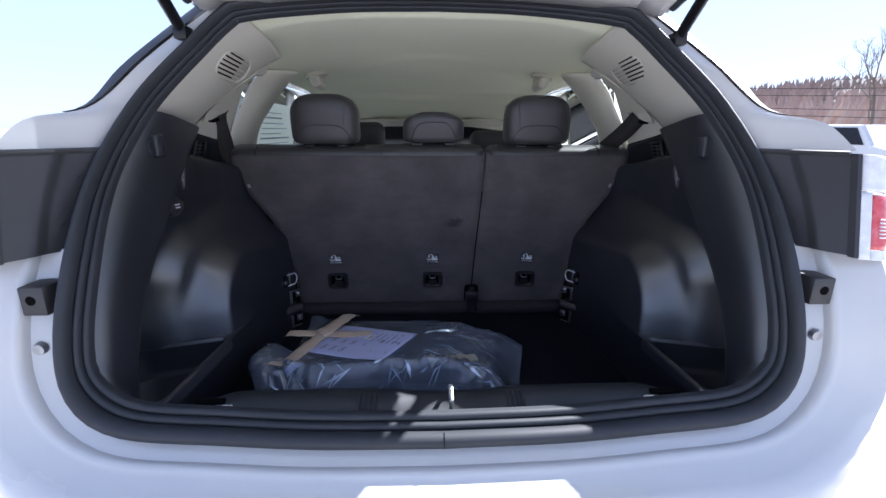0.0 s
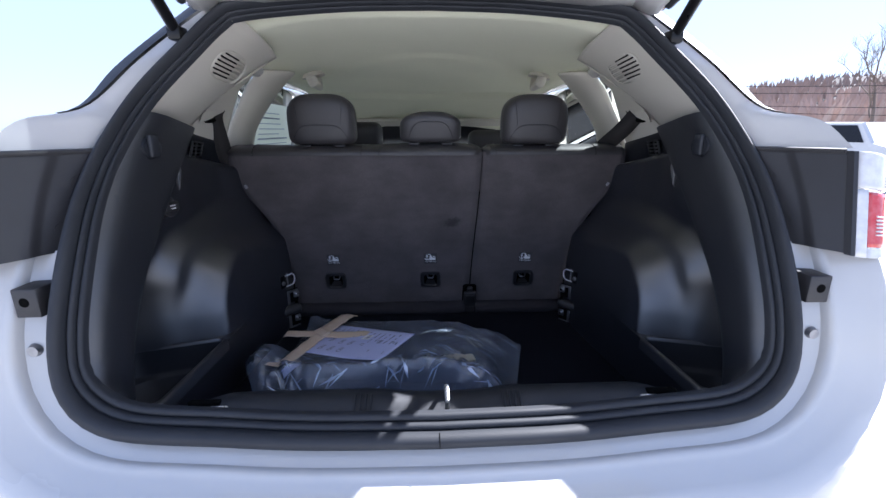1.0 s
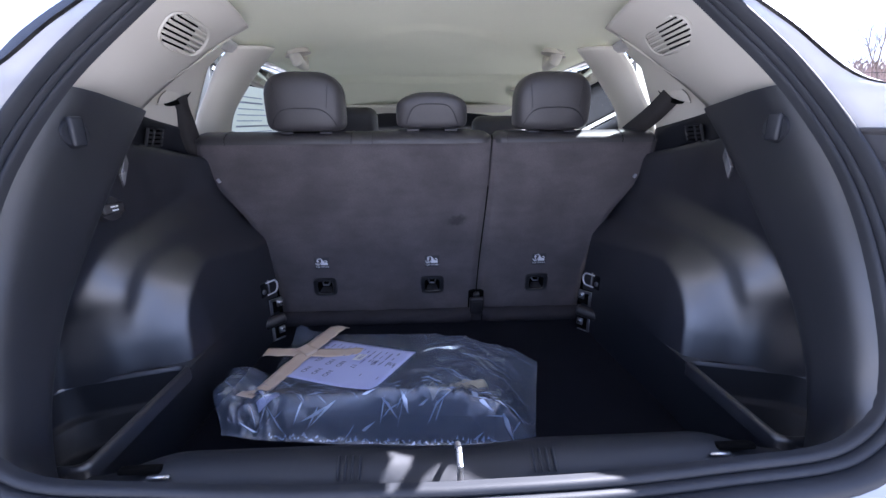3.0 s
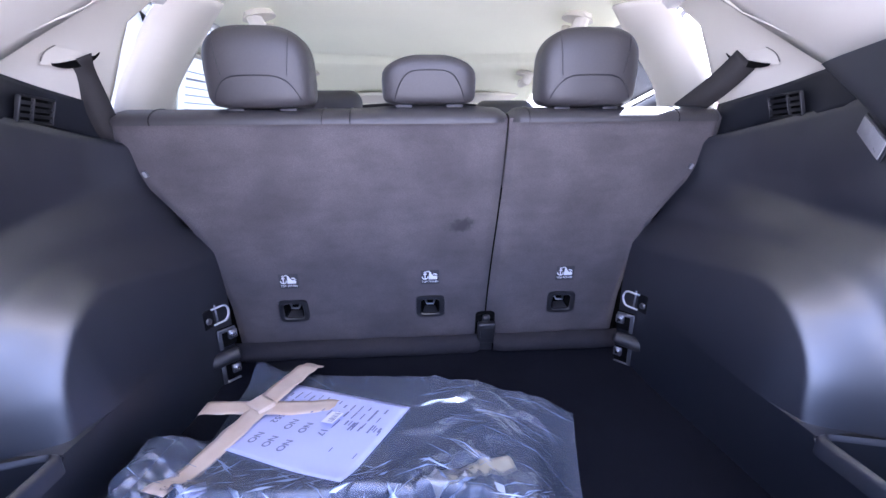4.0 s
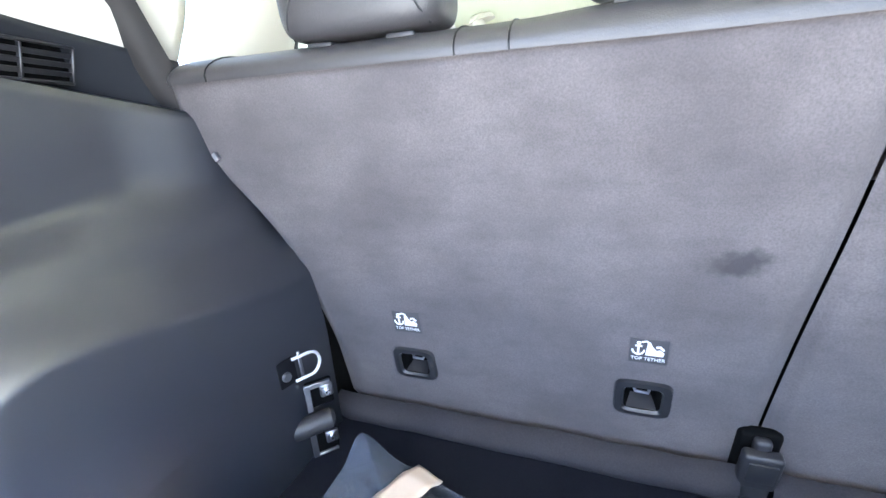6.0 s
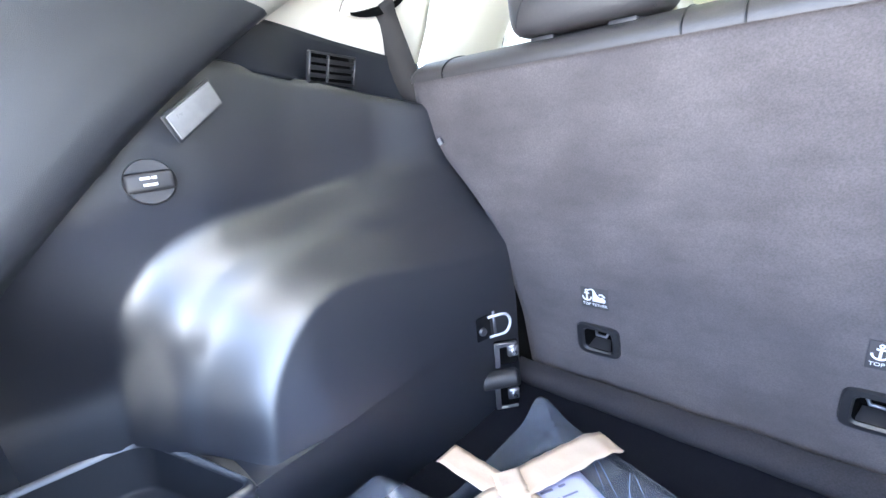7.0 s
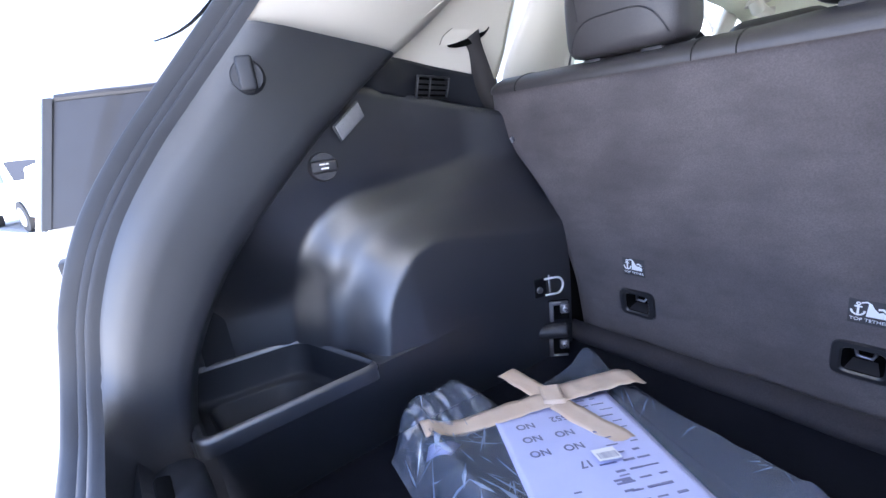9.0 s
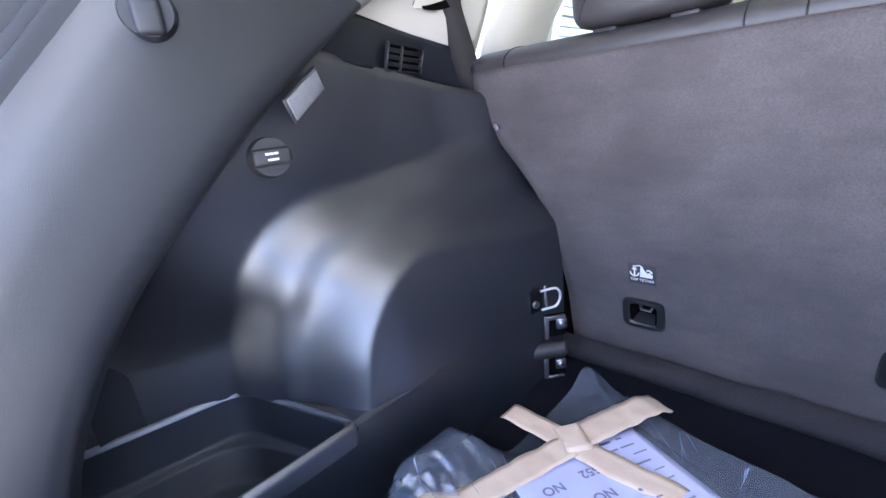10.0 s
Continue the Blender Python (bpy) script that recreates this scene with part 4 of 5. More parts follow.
def tether_label(x):
    l = new("tether_label")
    l.parent = seat
    l.matrix_basis = seat_pose(x, 0.899, 0.001)
    tagged(l, "black label with a white anchor sign and lettering")
    bm = bmesh.new()
    add_box(bm, (0.050, 0.0016, 0.044), pose(0, 0, 0), 0.0006)
    part("patch", bm, PATCH, l)
    bm = bmesh.new()
    # anchor sign, child seat sign and the strap between them
    add_box(bm, (0.0028, 0.0008, 0.017), pose(-0.0135, -0.0014, 0.005))
    add_box(bm, (0.009, 0.0008, 0.0024), pose(-0.0135, -0.0014, 0.010))
    add_tube(bm, [(-0.0135 + 0.0078 * math.cos(t), -0.0014, 0.003 + 0.0085 * math.sin(t)) for t in [math.pi + math.pi * k / 10 for k in range(11)]], 0.0014, 6)
    add_tube(bm, [(-0.0135 + 0.0022 * math.cos(t), -0.0014, 0.0155 + 0.0022 * math.sin(t)) for t in [2 * math.pi * k / 10 for k in range(10)]], 0.0009, 6, True)
    add_tube(bm, [(-0.0100, -0.0014, 0.0175), (-0.004, -0.0014, 0.0195), (0.001, -0.0014, 0.016)], 0.0012, 6)
    seat_shape = [(-0.004, -0.006), (0.019, -0.006), (0.020, 0.001), (0.014, 0.006), (0.010, 0.004), (0.005, 0.010), (0.001, 0.018), (-0.002, 0.017)]
    f = bm.faces.new([bm.verts.new((x, -0.0016, z)) for x, z in seat_shape])
    add_tube(bm, [(0.009, -0.0014, 0.010), (0.014, -0.0014, 0.011), (0.019, -0.0014, 0.006)], 0.0016, 6)
    part("sign", bm, LABELWHITE, l)
    cu = bpy.data.curves.new("lettering", 'FONT')
    cu.body, cu.size, cu.align_x, cu.align_y, cu.extrude = "TOP TETHER", 0.0078, 'CENTER', 'CENTER', 0.0002
    cu.materials.append(LABELWHITE)
    tx = new("lettering", cu)
    tx.parent = l
    tx.matrix_basis = pose(0, -0.0014, -0.0135, 90)


for x in (-0.376, 0.0, 0.374):
    tether(x)
    tether_label(x)

# release buckle in the seat split
bm = bmesh.new()
add_box(bm, (0.056, 0.020, 0.130), seat_pose(0.158, 0.715, 0.0), 0.008, 3)
part("split_cover", bm, VOID, seat, "dark recess at the split")
bm = bmesh.new()
for k, (w, z0, z1) in enumerate(((0.022, 0.752, 0.778), (0.050, 0.694, 0.764), (0.040, 0.664, 0.702))):
    add_box(bm, (w, 0.016 + 0.004 * (k == 1), z1 - z0), seat_pose(0.158, (z0 + z1) / 2, 0.016 + 0.012 * (k > 0)), 0.006, 3)
buckle = part("buckle", bm, HOUSING, seat, "black buckle between the seat backs")
bm = bmesh.new()
add_box(bm, (0.036, 0.004, 0.040), seat_pose(0.158, 0.733, 0.039), 0.0018, 2)
part("button", bm, GRILLE, buckle)

# ---- bag ----
bag = thing("plastic_bag", "clear plastic bag holding dark mats, taped, lying on the cargo floor", "bag")
bm = bmesh.new()


def mat_point(u, v):
    a = Vector((-0.435 + 0.025 * v, 0.31 + 0.48 * v, 0))
    b = Vector((0.12 + 0.06 * v, 0.275 + 0.285 * v, 0))
    p = a.lerp(b, u)
    e = min(u, 1 - u, v, 1 - v)
    h = 0.040 * smooth_step(e, 0.0, 0.10) * (1.0 + 0.35 * (1 - v)) + 0.006 * noise.noise((u * 4, v * 3, 2))
    return Vector((p.x, p.y, 0.668 + max(h, 0.002)))


add_grid(bm, mat_point, 40, 40)
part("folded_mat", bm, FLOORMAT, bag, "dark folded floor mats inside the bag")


def bag_flat(u, v):
    """The lie of the bag without creases."""
    a = Vector((-0.478, 0.300, 0)).lerp(Vector((-0.462, 0.845, 0)), v)
    b = Vector((0.205, 0.245, 0)).lerp(Vector((0.30, 0.595, 0)), v)
    p = a.lerp(b, u)
    p.y += 0.03 * math.sin(math.pi * u) * (v - 0.5)
    e = min(u, 1 - u, v, 1 - v)
    h = (0.160 + 0.075 * p.x - 0.13 * p.y) * smooth_step(e, 0.0, 0.12) * (1 - 0.55 * smooth_step(u, 0.62, 1.0))
    pouch = math.exp(-(u / 0.055) ** 4 - ((v - 0.24) / 0.19) ** 4)
    h += pouch * (0.088 + 0.012 * noise.noise((p.x * 14, p.y * 14, 5)) + 0.006 * noise.noise((p.x * 34, p.y * 34, 8)))
    p.x -= 0.050 * pouch
    h += 0.030 * math.exp(-((u - 0.02) / 0.05) ** 2 - ((v - 0.97) / 0.06) ** 2)
    h += 0.020 * math.exp(-((u - 0.97) / 0.08) ** 2 - ((v - 0.90) / 0.15) ** 2)
    return Vector((p.x, p.y, 0.670 + 0.026 * (1 - smooth_step(v, 0.0, 0.25)) + h)), e


# straight creases in the film: middle, half length, direction, width, height
rnd = random.Random(21)
CREASES = []
for k in range(230):
    zone = k % 7 if k < 150 else (0 if k % 3 else 2)
    if zone < 2:        # along the front slope
        c, ang = Vector((rnd.uniform(-0.50, 0.24), rnd.uniform(0.19, 0.33))), 1.57 + rnd.uniform(-1.0, 1.0)
        half_len = rnd.uniform(0.02, 0.07)
    elif zone in (2, 6):     # gathered corner
        c, ang = Vector((rnd.uniform(-0.53, -0.42), rnd.uniform(0.25, 0.45))), rnd.uniform(0, 3.14)
        half_len = rnd.uniform(0.015, 0.06)
    elif zone == 3:     # loose end
        c, ang = Vector((rnd.uniform(-0.02, 0.27), rnd.uniform(0.25, 0.58))), rnd.choice((0.5, 2.4)) + rnd.uniform(-0.4, 0.4)
        half_len = rnd.uniform(0.04, 0.12)
    else:
        c, ang = Vector((rnd.uniform(-0.48, 0.20), rnd.uniform(0.35, 0.80))), rnd.choice((0.9, 2.6, 0.2)) + rnd.uniform(-0.3, 0.3)
        half_len = rnd.uniform(0.03, 0.13)
    narrow = 0.65 if k >= 150 else 1.0
    CREASES.append((c, half_len, Vector((math.cos(ang), math.sin(ang))), rnd.uniform(0.007, 0.016) * narrow, rnd.uniform(0.002, 0.009)))
CELLS = {}      # creases by 5 cm squares of the plan
for q in CREASES:
    r = q[1] + q[3]
    for gx in range(math.floor((q[0].x - r) / 0.05), math.floor((q[0].x + r) / 0.05) + 1):
        for gy in range(math.floor((q[0].y - r) / 0.05), math.floor((q[0].y + r) / 0.05) + 1):
            CELLS.setdefault((gx, gy), []).append(q)


def bag_point(u, v):
    p, e = bag_flat(u, v)
    w = 0.010 * noise.noise((p.x * 5, p.y * 5, 1)) * (1.3 - v)
    # flat facets with sharp valleys on the near slope and at the gathered corner, long pulled streaks further in
    front = 1 - smooth_step(v, 0.22, 0.45)
    corner = math.exp(-((u - 0.03) / 0.14) ** 4 - ((v - 0.24) / 0.28) ** 4)
    w += (0.022 * front + 0.010 * corner) * abs(noise.noise((p.x * 11, p.y * 17, 3))) + (0.006 * front + 0.005 * corner) * abs(noise.noise((p.x * 31, p.y * 36, 6)))
    a, b = p.x * 0.62 + p.y * 0.78, p.y * 0.62 - p.x * 0.78
    w += 0.009 * (1 - 0.6 * front) * abs(noise.noise((a * 3.2, b * 15, 2))) + 0.007 * smooth_step(u, 0.45, 0.8) * abs(noise.noise((p.x * 14, p.y * 4, 7)))
    for c, half_len, d, wide, high in CELLS.get((math.floor(p.x / 0.05), math.floor(p.y / 0.05)), ()):
        ox, oy = p.x - c.x, p.y - c.y
        along = abs(ox * d.x + oy * d.y) / half_len
        if along < 1.0:
            side = abs(oy * d.x - ox * d.y) / wide
            if side < 1.0:
                w += high * (1 - side) ** 1.4 * (1 - along * along)
    near = 1 - smooth_step(math.hypot((p.x + 0.238) / 0.21, (p.y - 0.51) / 0.22), 0.85, 1.15)     # drawn flat over the paper
    return Vector((p.x, p.y, p.z + w * smooth_step(e, -0.02, 0.06) * (1 - near)))


bm = bmesh.new()
add_grid(bm, bag_point, 290, 220)
film_ob = part("film", bm, FILM, bag, "crinkled clear plastic film", angle=180)
film_ob.visible_shadow = False


def bag_uv(x, y):
    """The film's own coordinates over a place, by stepping towards it."""
    u, v = 0.3, 0.5
    for _ in range(30):
        p = bag_flat(u, v)[0]
        u = min(max(u + (x - p.x) / 0.78, 0), 1)
        v = min(max(v + (y - p.y) / 0.52, 0), 1)
    return u, v


def bag_z(x, y):
    return bag_point(*bag_uv(x, y)).z


# strong whitish haze stands in for light glinting off the creased film
GLINTFILM = clear("glint_film", (0.86, 0.88, 0.92), 0.30, 0.15, haze=0.58)
bm = bmesh.new()


def add_glint(u, v, ang, half_len, wide):
    """A painted glint on a short straight crease: a narrow whitish kite lying on the film."""
    du, dv = math.cos(ang) * half_len / 0.75, math.sin(ang) * half_len / 0.48
    su, sv = -math.sin(ang) * wide / 0.75, math.cos(ang) * wide / 0.48
    k = rnd.uniform(-0.5, 0.5)
    spots = ((u - du, v - dv), (u + du, v + dv), (u + k * du - su, v + k * dv - sv), (u + k * du + su, v + k * dv + sv), (u + k * du, v + k * dv))
    if not all(0.003 < p < 0.997 and 0.003 < q < 0.997 for p, q in spots):
        return
    va, vb, vl, vr, vm = [bm.verts.new(bag_point(p, q) + Vector((0, -0.0012, 0.0012 + 0.4 * wide * (n == 4)))) for n, (p, q) in enumerate(spots)]
    for f in ((va, vl, vm), (vl, vb, vm), (vb, vr, vm), (vr, va, vm)):
        bm.faces.new(f)


for k in range(90):     # painted glints on the creases of the near slope
    add_glint(rnd.uniform(0.06, 0.97), rnd.uniform(0.01, 0.26), rnd.choice((0.15, 0.5, 2.7, 0.9)) + rnd.uniform(-0.25, 0.25), rnd.uniform(0.008, 0.040), rnd.uniform(0.0005, 0.0020))
for k in range(14):     # broader bright facets, also painted highlights
    add_glint(0.10 + 0.062 * k + rnd.uniform(-0.02, 0.02), rnd.uniform(0.04, 0.20), rnd.choice((0.6, 2.5)) + rnd.uniform(-0.4, 0.4), rnd.uniform(0.010, 0.024), rnd.uniform(0.003, 0.006))
for k in range(16):     # fine glints on the crumpled corner
    add_glint(rnd.uniform(0.01, 0.13), rnd.uniform(0.05, 0.45), rnd.uniform(0, 3.14), rnd.uniform(0.010, 0.030), rnd.uniform(0.0004, 0.0012))
for k in range(60):     # long pulled glint streaks over the loose end and behind the paper
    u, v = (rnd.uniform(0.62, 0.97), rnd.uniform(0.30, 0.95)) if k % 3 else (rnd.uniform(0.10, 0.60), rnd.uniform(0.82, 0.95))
    add_glint(u, v, math.atan2(v - 0.55, (u - 0.45) * 1.5) + rnd.uniform(-0.25, 0.25), rnd.uniform(0.02, 0.07), rnd.uniform(0.0003, 0.0008))
for k in range(80):     # glints painted on the crimped hem along the bag's near edge
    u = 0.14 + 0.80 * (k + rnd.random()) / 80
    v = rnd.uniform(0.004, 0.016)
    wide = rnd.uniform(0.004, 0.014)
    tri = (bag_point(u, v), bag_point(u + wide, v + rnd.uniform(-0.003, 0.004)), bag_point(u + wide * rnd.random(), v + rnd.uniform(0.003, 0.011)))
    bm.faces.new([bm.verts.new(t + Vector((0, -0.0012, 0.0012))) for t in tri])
glints = part("film_glints", bm, GLINTFILM, bag, "whitish glints painted on the film's creases")
tagged(glints, kind="stuff")


bm = bmesh.new()
add_grid(bm, lambda u, v: Vector((-0.035 + 0.135 * u + 0.02 * v, 0.318 + 0.075 * u - 0.030 * v, bag_z(-0.035 + 0.135 * u + 0.02 * v, 0.318 + 0.075 * u - 0.030 * v) - 0.004 + 0.012 * math.sin(math.pi * v) * u)), 14, 6)
solid(part("folded_slip", bm, material("cream_card", (0.36, 0.33, 0.25), 0.7, stain=0.3, stain_size=30), bag, "folded cream paper slip under the film"), 0.0006)
bm = bmesh.new()
add_grid(bm, lambda u, v: Vector((-0.405 + 0.045 * u - 0.02 * v, 0.325 + 0.02 * u + 0.035 * v, bag_flat(*bag_uv(-0.405 + 0.045 * u - 0.02 * v, 0.325 + 0.02 * u + 0.035 * v))[0].z - 0.003)), 8, 8)
solid(part("folded_sheet", bm, PAPER, bag, "pale blue folded sheet under the film"), 0.0006)


pc = [Vector((-0.42, 0.482, 0)), Vector((-0.318, 0.693, 0)), Vector((-0.055, 0.536, 0)), Vector((-0.157, 0.327, 0))]


def on_paper(u, v, up=0.0):
    p = pc[0].lerp(pc[3], u).lerp(pc[1].lerp(pc[2], u), v)
    return Vector((p.x, p.y, bag_flat(*bag_uv(p.x, p.y))[0].z + 0.003 + up))


bm = bmesh.new()
add_grid(bm, on_paper, 20, 20)
paper = part("paper_sheet", bm, PAPER, bag, "printed white paper sheet inside the bag")
solid(paper, 0.0006)


def strip(p0, p1, w, name="tape"):
    """Tape drawn taut from end to end, lying on the film where that stands higher."""
    bm = bmesh.new()
    a, b = Vector(p0), Vector(p1)
    d = (b - a).normalized()
    sdir = Vector((-d.y, d.x, 0)).normalized()
    line = [a.lerp(b, k / 40) for k in range(41)]
    high = [max(p.z, bag_z(p.x, p.y) + 0.004) for p in line]
    high = [sum(high[max(k - 3, 0):k + 4]) / len(high[max(k - 3, 0):k + 4]) + 0.0015 for k in range(41)]

    def f(u, v):
        k = min(int(round(u * 40)), 40)
        p = line[k] + sdir * (v - 0.5) * w * (1 + 0.10 * noise.noise((u * 9, 0, 1)))
        return Vector((p.x, p.y, high[k] + 0.0022 * noise.noise((p.x * 45, p.y * 45, 4)) - 0.010 * smooth_step(abs(u - 0.45), 0.40, 0.55)))
    add_grid(bm, f, 40, 5)
    return solid(part(name, bm, TAPE, bag, "tan masking tape"), 0.0006)


strip((-0.444, 0.350, 0.742), (-0.352, 0.605, 0.742), 0.043)
strip((-0.372, 0.572, 0.742), (-0.293, 0.766, 0.735), 0.050)
strip((-0.480, 0.585, 0.745), (-0.182, 0.574, 0.735), 0.043)
strip((-0.385, 0.606, 0.746), (-0.342, 0.572, 0.747), 0.040)

# ---- ground and distance ----
bm = bmesh.new()
add_grid(bm, lambda u, v: ((u - 0.5) * 3000, (v - 0.5) * 3000, 0), 2, 2)
tagged(part("ground", bm, ASPHALT), "grey asphalt parking lot", "ground", kind="structure")
bm = bmesh.new()
add_grid(bm, lambda u, v: (-100 + 520 * u, 60 + 240 * v + 20 * noise.noise((u * 6, 0, 0)), -1 + (17 + 5 * noise.noise((u * 9, 2, 0)) + 3 * noise.noise((u * 60, v, 0))) * smooth_step(v, 0, 0.5)), 240, 10)
hill = part("wooded_hill", bm, WOODS)
hill.matrix_basis = pose(0, 0, 0, 0, 0, -60)
tagged(hill, "bare brown wooded hillside", "hill", kind="stuff")

# bare woods on the hill: thousands of thin upright twiggy crowns
rnd_woods = random.Random(9)
verts, faces = [], []
for k in range(9000):
    u = rnd_woods.uniform(0.42, 0.66)
    v = rnd_woods.random() ** 1.5
    x, y = -420 + 840 * u, 66 + 120 * v + 20 * noise.noise((u * 6, 0, 0))
    z = -1 + 13 * smooth_step(v * 0.5, 0, 0.5)
    h, w = rnd_woods.uniform(2.5, 6.0) + 1.2 * noise.noise((x * 0.05, 0, 4)), rnd_woods.uniform(0.3, 1.2)
    n = len(verts)
    lean = rnd_woods.uniform(-1.6, 1.6)
    verts += [(x - 0.09, y, z), (x + 0.09, y, z), (x + w * 0.5 + lean * 0.5, y + 0.3, z + h * 0.62), (x + lean, y, z + h), (x - w * 0.5 + lean * 0.5, y - 0.3, z + h * 0.55)]
    faces.append((n, n + 1, n + 2, n + 3, n + 4))
me = bpy.data.meshes.new("bare_woods")
me.from_pydata(verts, [], faces)
me.materials.append(material("bare_twigs", (0.34, 0.26, 0.22), 1.0, grain=0.5, grain_size=0.25, stain=0.6, stain_size=0.02))
woods = new("bare_woods", me)
woods.matrix_basis = pose(0, 0, 0, 0, 0, -60)
tagged(woods, "leafless brown winter woods on the hillside", "woods", kind="stuff")

# ---- fittings on the side panels ----
def facing(at, normal, up=(0, 0, 1)):
    """A pose whose local z points along normal and local y upward."""
    n = Vector(normal).normalized()
    x = Vector(up).cross(n).normalized()
    m = Matrix((x, n.cross(x), n)).transposed().to_4x4()
    m.translation = at
    return m


def disc(bm, r, h, m, r2=None, seg=28):
    bmesh.ops.create_cone(bm, cap_ends=True, segments=seg, radius1=r, radius2=r if r2 is None else r2, depth=h, matrix=m)


for s in (-1, 1):
    # twist cap on the pillar trim
    cap = new("twist_cap")
    cap.parent = suv
    cap.matrix_basis = facing(cap_at[s][0] + cap_at[s][1] * 0.001, (-s, -0.32, -0.02)) @ Matrix.Scale(1.18, 4)
    tagged(cap, "round dark plastic twist cap")
    bm = bmesh.new()
    disc(bm, 0.021, 0.008, pose(0, 0, 0.002), 0.018)
    part("disc", bm, BINPLASTIC, cap)
    bm = bmesh.new()
    add_box(bm, (0.020, 0.040, 0.010), pose(0, 0.003, 0.008), 0.004, 3)
    part("tab", bm, BINPLASTIC, cap)

    # courtesy lamp
    lamp = new("cargo_lamp")
    lamp.parent = suv
    lamp.matrix_basis = facing((s * 0.642, 0.413, 1.275), (-s, 0.42, -0.05), (-s * 0.10, 0.88, 0.42))
    tagged(lamp, "narrow clear cargo lamp")
    bm = bmesh.new()
    add_box(bm, (0.034, 0.084, 0.004), pose(0, 0, 0.0), 0.0018)
    part("base", bm, PLASTIC, lamp)
    bm = bmesh.new()
    add_box(bm, (0.028, 0.077, 0.003), pose(0, 0, 0.0025), 0.0014)
    part("lamp_lens", bm, LAMPLENS, lamp, "pale clear lens")

    # extractor grille in the upper strip
    gr = new("extractor_grille")
    gr.parent = suv
    gr.matrix_basis = facing((s * 0.716, 0.664, 1.329), (-s, 0.20, -0.28), (0, 0.05, 1))
    tagged(gr, "black slatted air grille")
    bm = bmesh.new()
    for x, y, w, h in ((-0.052, 0, 0.004, 0.046), (0.052, 0, 0.004, 0.046), (0, 0.022, 0.106, 0.004), (0, -0.022, 0.106, 0.004)):
        add_box(bm, (w, h, 0.008), pose(x, y, 0.003), 0.0015, 1)
    part("frame", bm, GRILLE, gr)
    bm = bmesh.new()
    add_box(bm, (0.102, 0.043, 0.002), pose(0, 0, -0.001))
    part("backing", bm, VOID, gr)
    for k in range(3):
        bm = bmesh.new()
        add_box(bm, (0.100, 0.0065, 0.0022), pose(0, -0.011 + 0.011 * k, 0.003, 20), 0.0005, 1)
        part("slat", bm, GRILLE, gr)
    bm = bmesh.new()
    add_box(bm, (0.003, 0.04, 0.006), pose(s * 0.012, 0, 0.004), 0.001, 1)
    part("divider", bm, GRILLE, gr)

    # lashing ring
    ring = new("lashing_ring")
    ring.parent = suv
    ring.matrix_basis = facing((s * 0.531, 0.785, 0.856), (-s, -0.25, 0.05))
    tagged(ring, "chrome D-ring on a black bracket")
    bm = bmesh.new()
    d = -s
    pts = [(d * -0.004, 0.020, 0.006), (d * 0.022, 0.020, 0.013)] + [(d * (0.022 + 0.020 * math.sin(t)), 0.020 * math.cos(t), 0.014) for t in [math.pi * k / 12 for k in range(1, 12)]] + [(d * 0.022, -0.020, 0.013), (d * -0.004, -0.020, 0.006)]
    add_tube(bm, pts, 0.0028, 8)
    part("ring", bm, RINGS, ring)
    bm = bmesh.new()
    add_box(bm, (0.034, 0.046, 0.008), pose(d * -0.014, 0, 0.0), 0.003)
    part("bracket", bm, GLOSSY, ring)
    bm = bmesh.new()
    disc(bm, 0.009, 0.008, pose(d * -0.018, -0.004, 0.005), 0.007, 12)
    part("screw", bm, STEEL, ring)
    bm = bmesh.new()
    add_box(bm, (0.006, 0.052, 0.004), pose(d * 0.012, 0, 0.003), 0.001, 1)
    part("strap", bm, STEEL, ring)

    # seat pivot brackets and the lever between them
    for z, y, flip in ((0.784, 0.820, 1), (0.690, 0.814, -1)):
        cl = new("seat_pivot_bracket")
        cl.parent = suv
        cl.matrix_basis = facing((s * 0.522, y, z), (-s * 0.75, -0.65, 0.0))
        tagged(cl, "zinc steel seat pivot bracket")
        bm = bmesh.new()
        add_box(bm, (0.044, 0.009, 0.006), pose(0, 0.021 if flip > 0 else -0.026, 0.006), 0.001, 1)
        add_box(bm, (0.010, 0.050, 0.006), pose(d * -0.018, -0.002, 0.006), 0.001, 1)
        part("plate", bm, STEEL, cl)
        bm = bmesh.new()
        add_box(bm, (0.022, 0.024, 0.008), pose(d * 0.014, 0.006, 0.006), 0.002, 1)
        part("block", bm, STEEL, cl)
        bm = bmesh.new()
        disc(bm, 0.006, 0.010, pose(d * 0.014, 0.006, 0.012), 0.005, 12)
        part("bolt", bm, CHROME, cl)
        bm = bmesh.new()
        add_box(bm, (0.050, 0.052, 0.006), pose(0, 0, -0.002), 0.002, 1)
        part("recess", bm, VOID, cl)
    bm = bmesh.new()
    add_tube(bm, [(s * 0.552, 0.770, 0.733), (s * 0.535, 0.785, 0.735), (s * 0.520, 0.80, 0.737), (s * 0.500, 0.818, 0.739), (s * 0.496, 0.822, 0.739)], [0.018, 0.0185, 0.0185, 0.0185, 0.013], 16)
    part("pivot_cover", bm, HOUSING, suv, "dark rounded pivot cover")
    bm = bmesh.new()
    add_box(bm, (0.009, 0.008, 0.014), pose(s * 0.650, 0.838, 1.192, 0, s * 30, 0), 0.002)
    part("latch_pin", bm, STEEL, suv, "small bright latch pin")
    # hook slot at the end of the sill
    bm = bmesh.new()
    add_box(bm, (0.060, 0.018, 0.010), pose(s * 0.435, 0.004, 0.893, -20), 0.004)
    part("sill_slot", bm, VOID, suv)
    bm = bmesh.new()
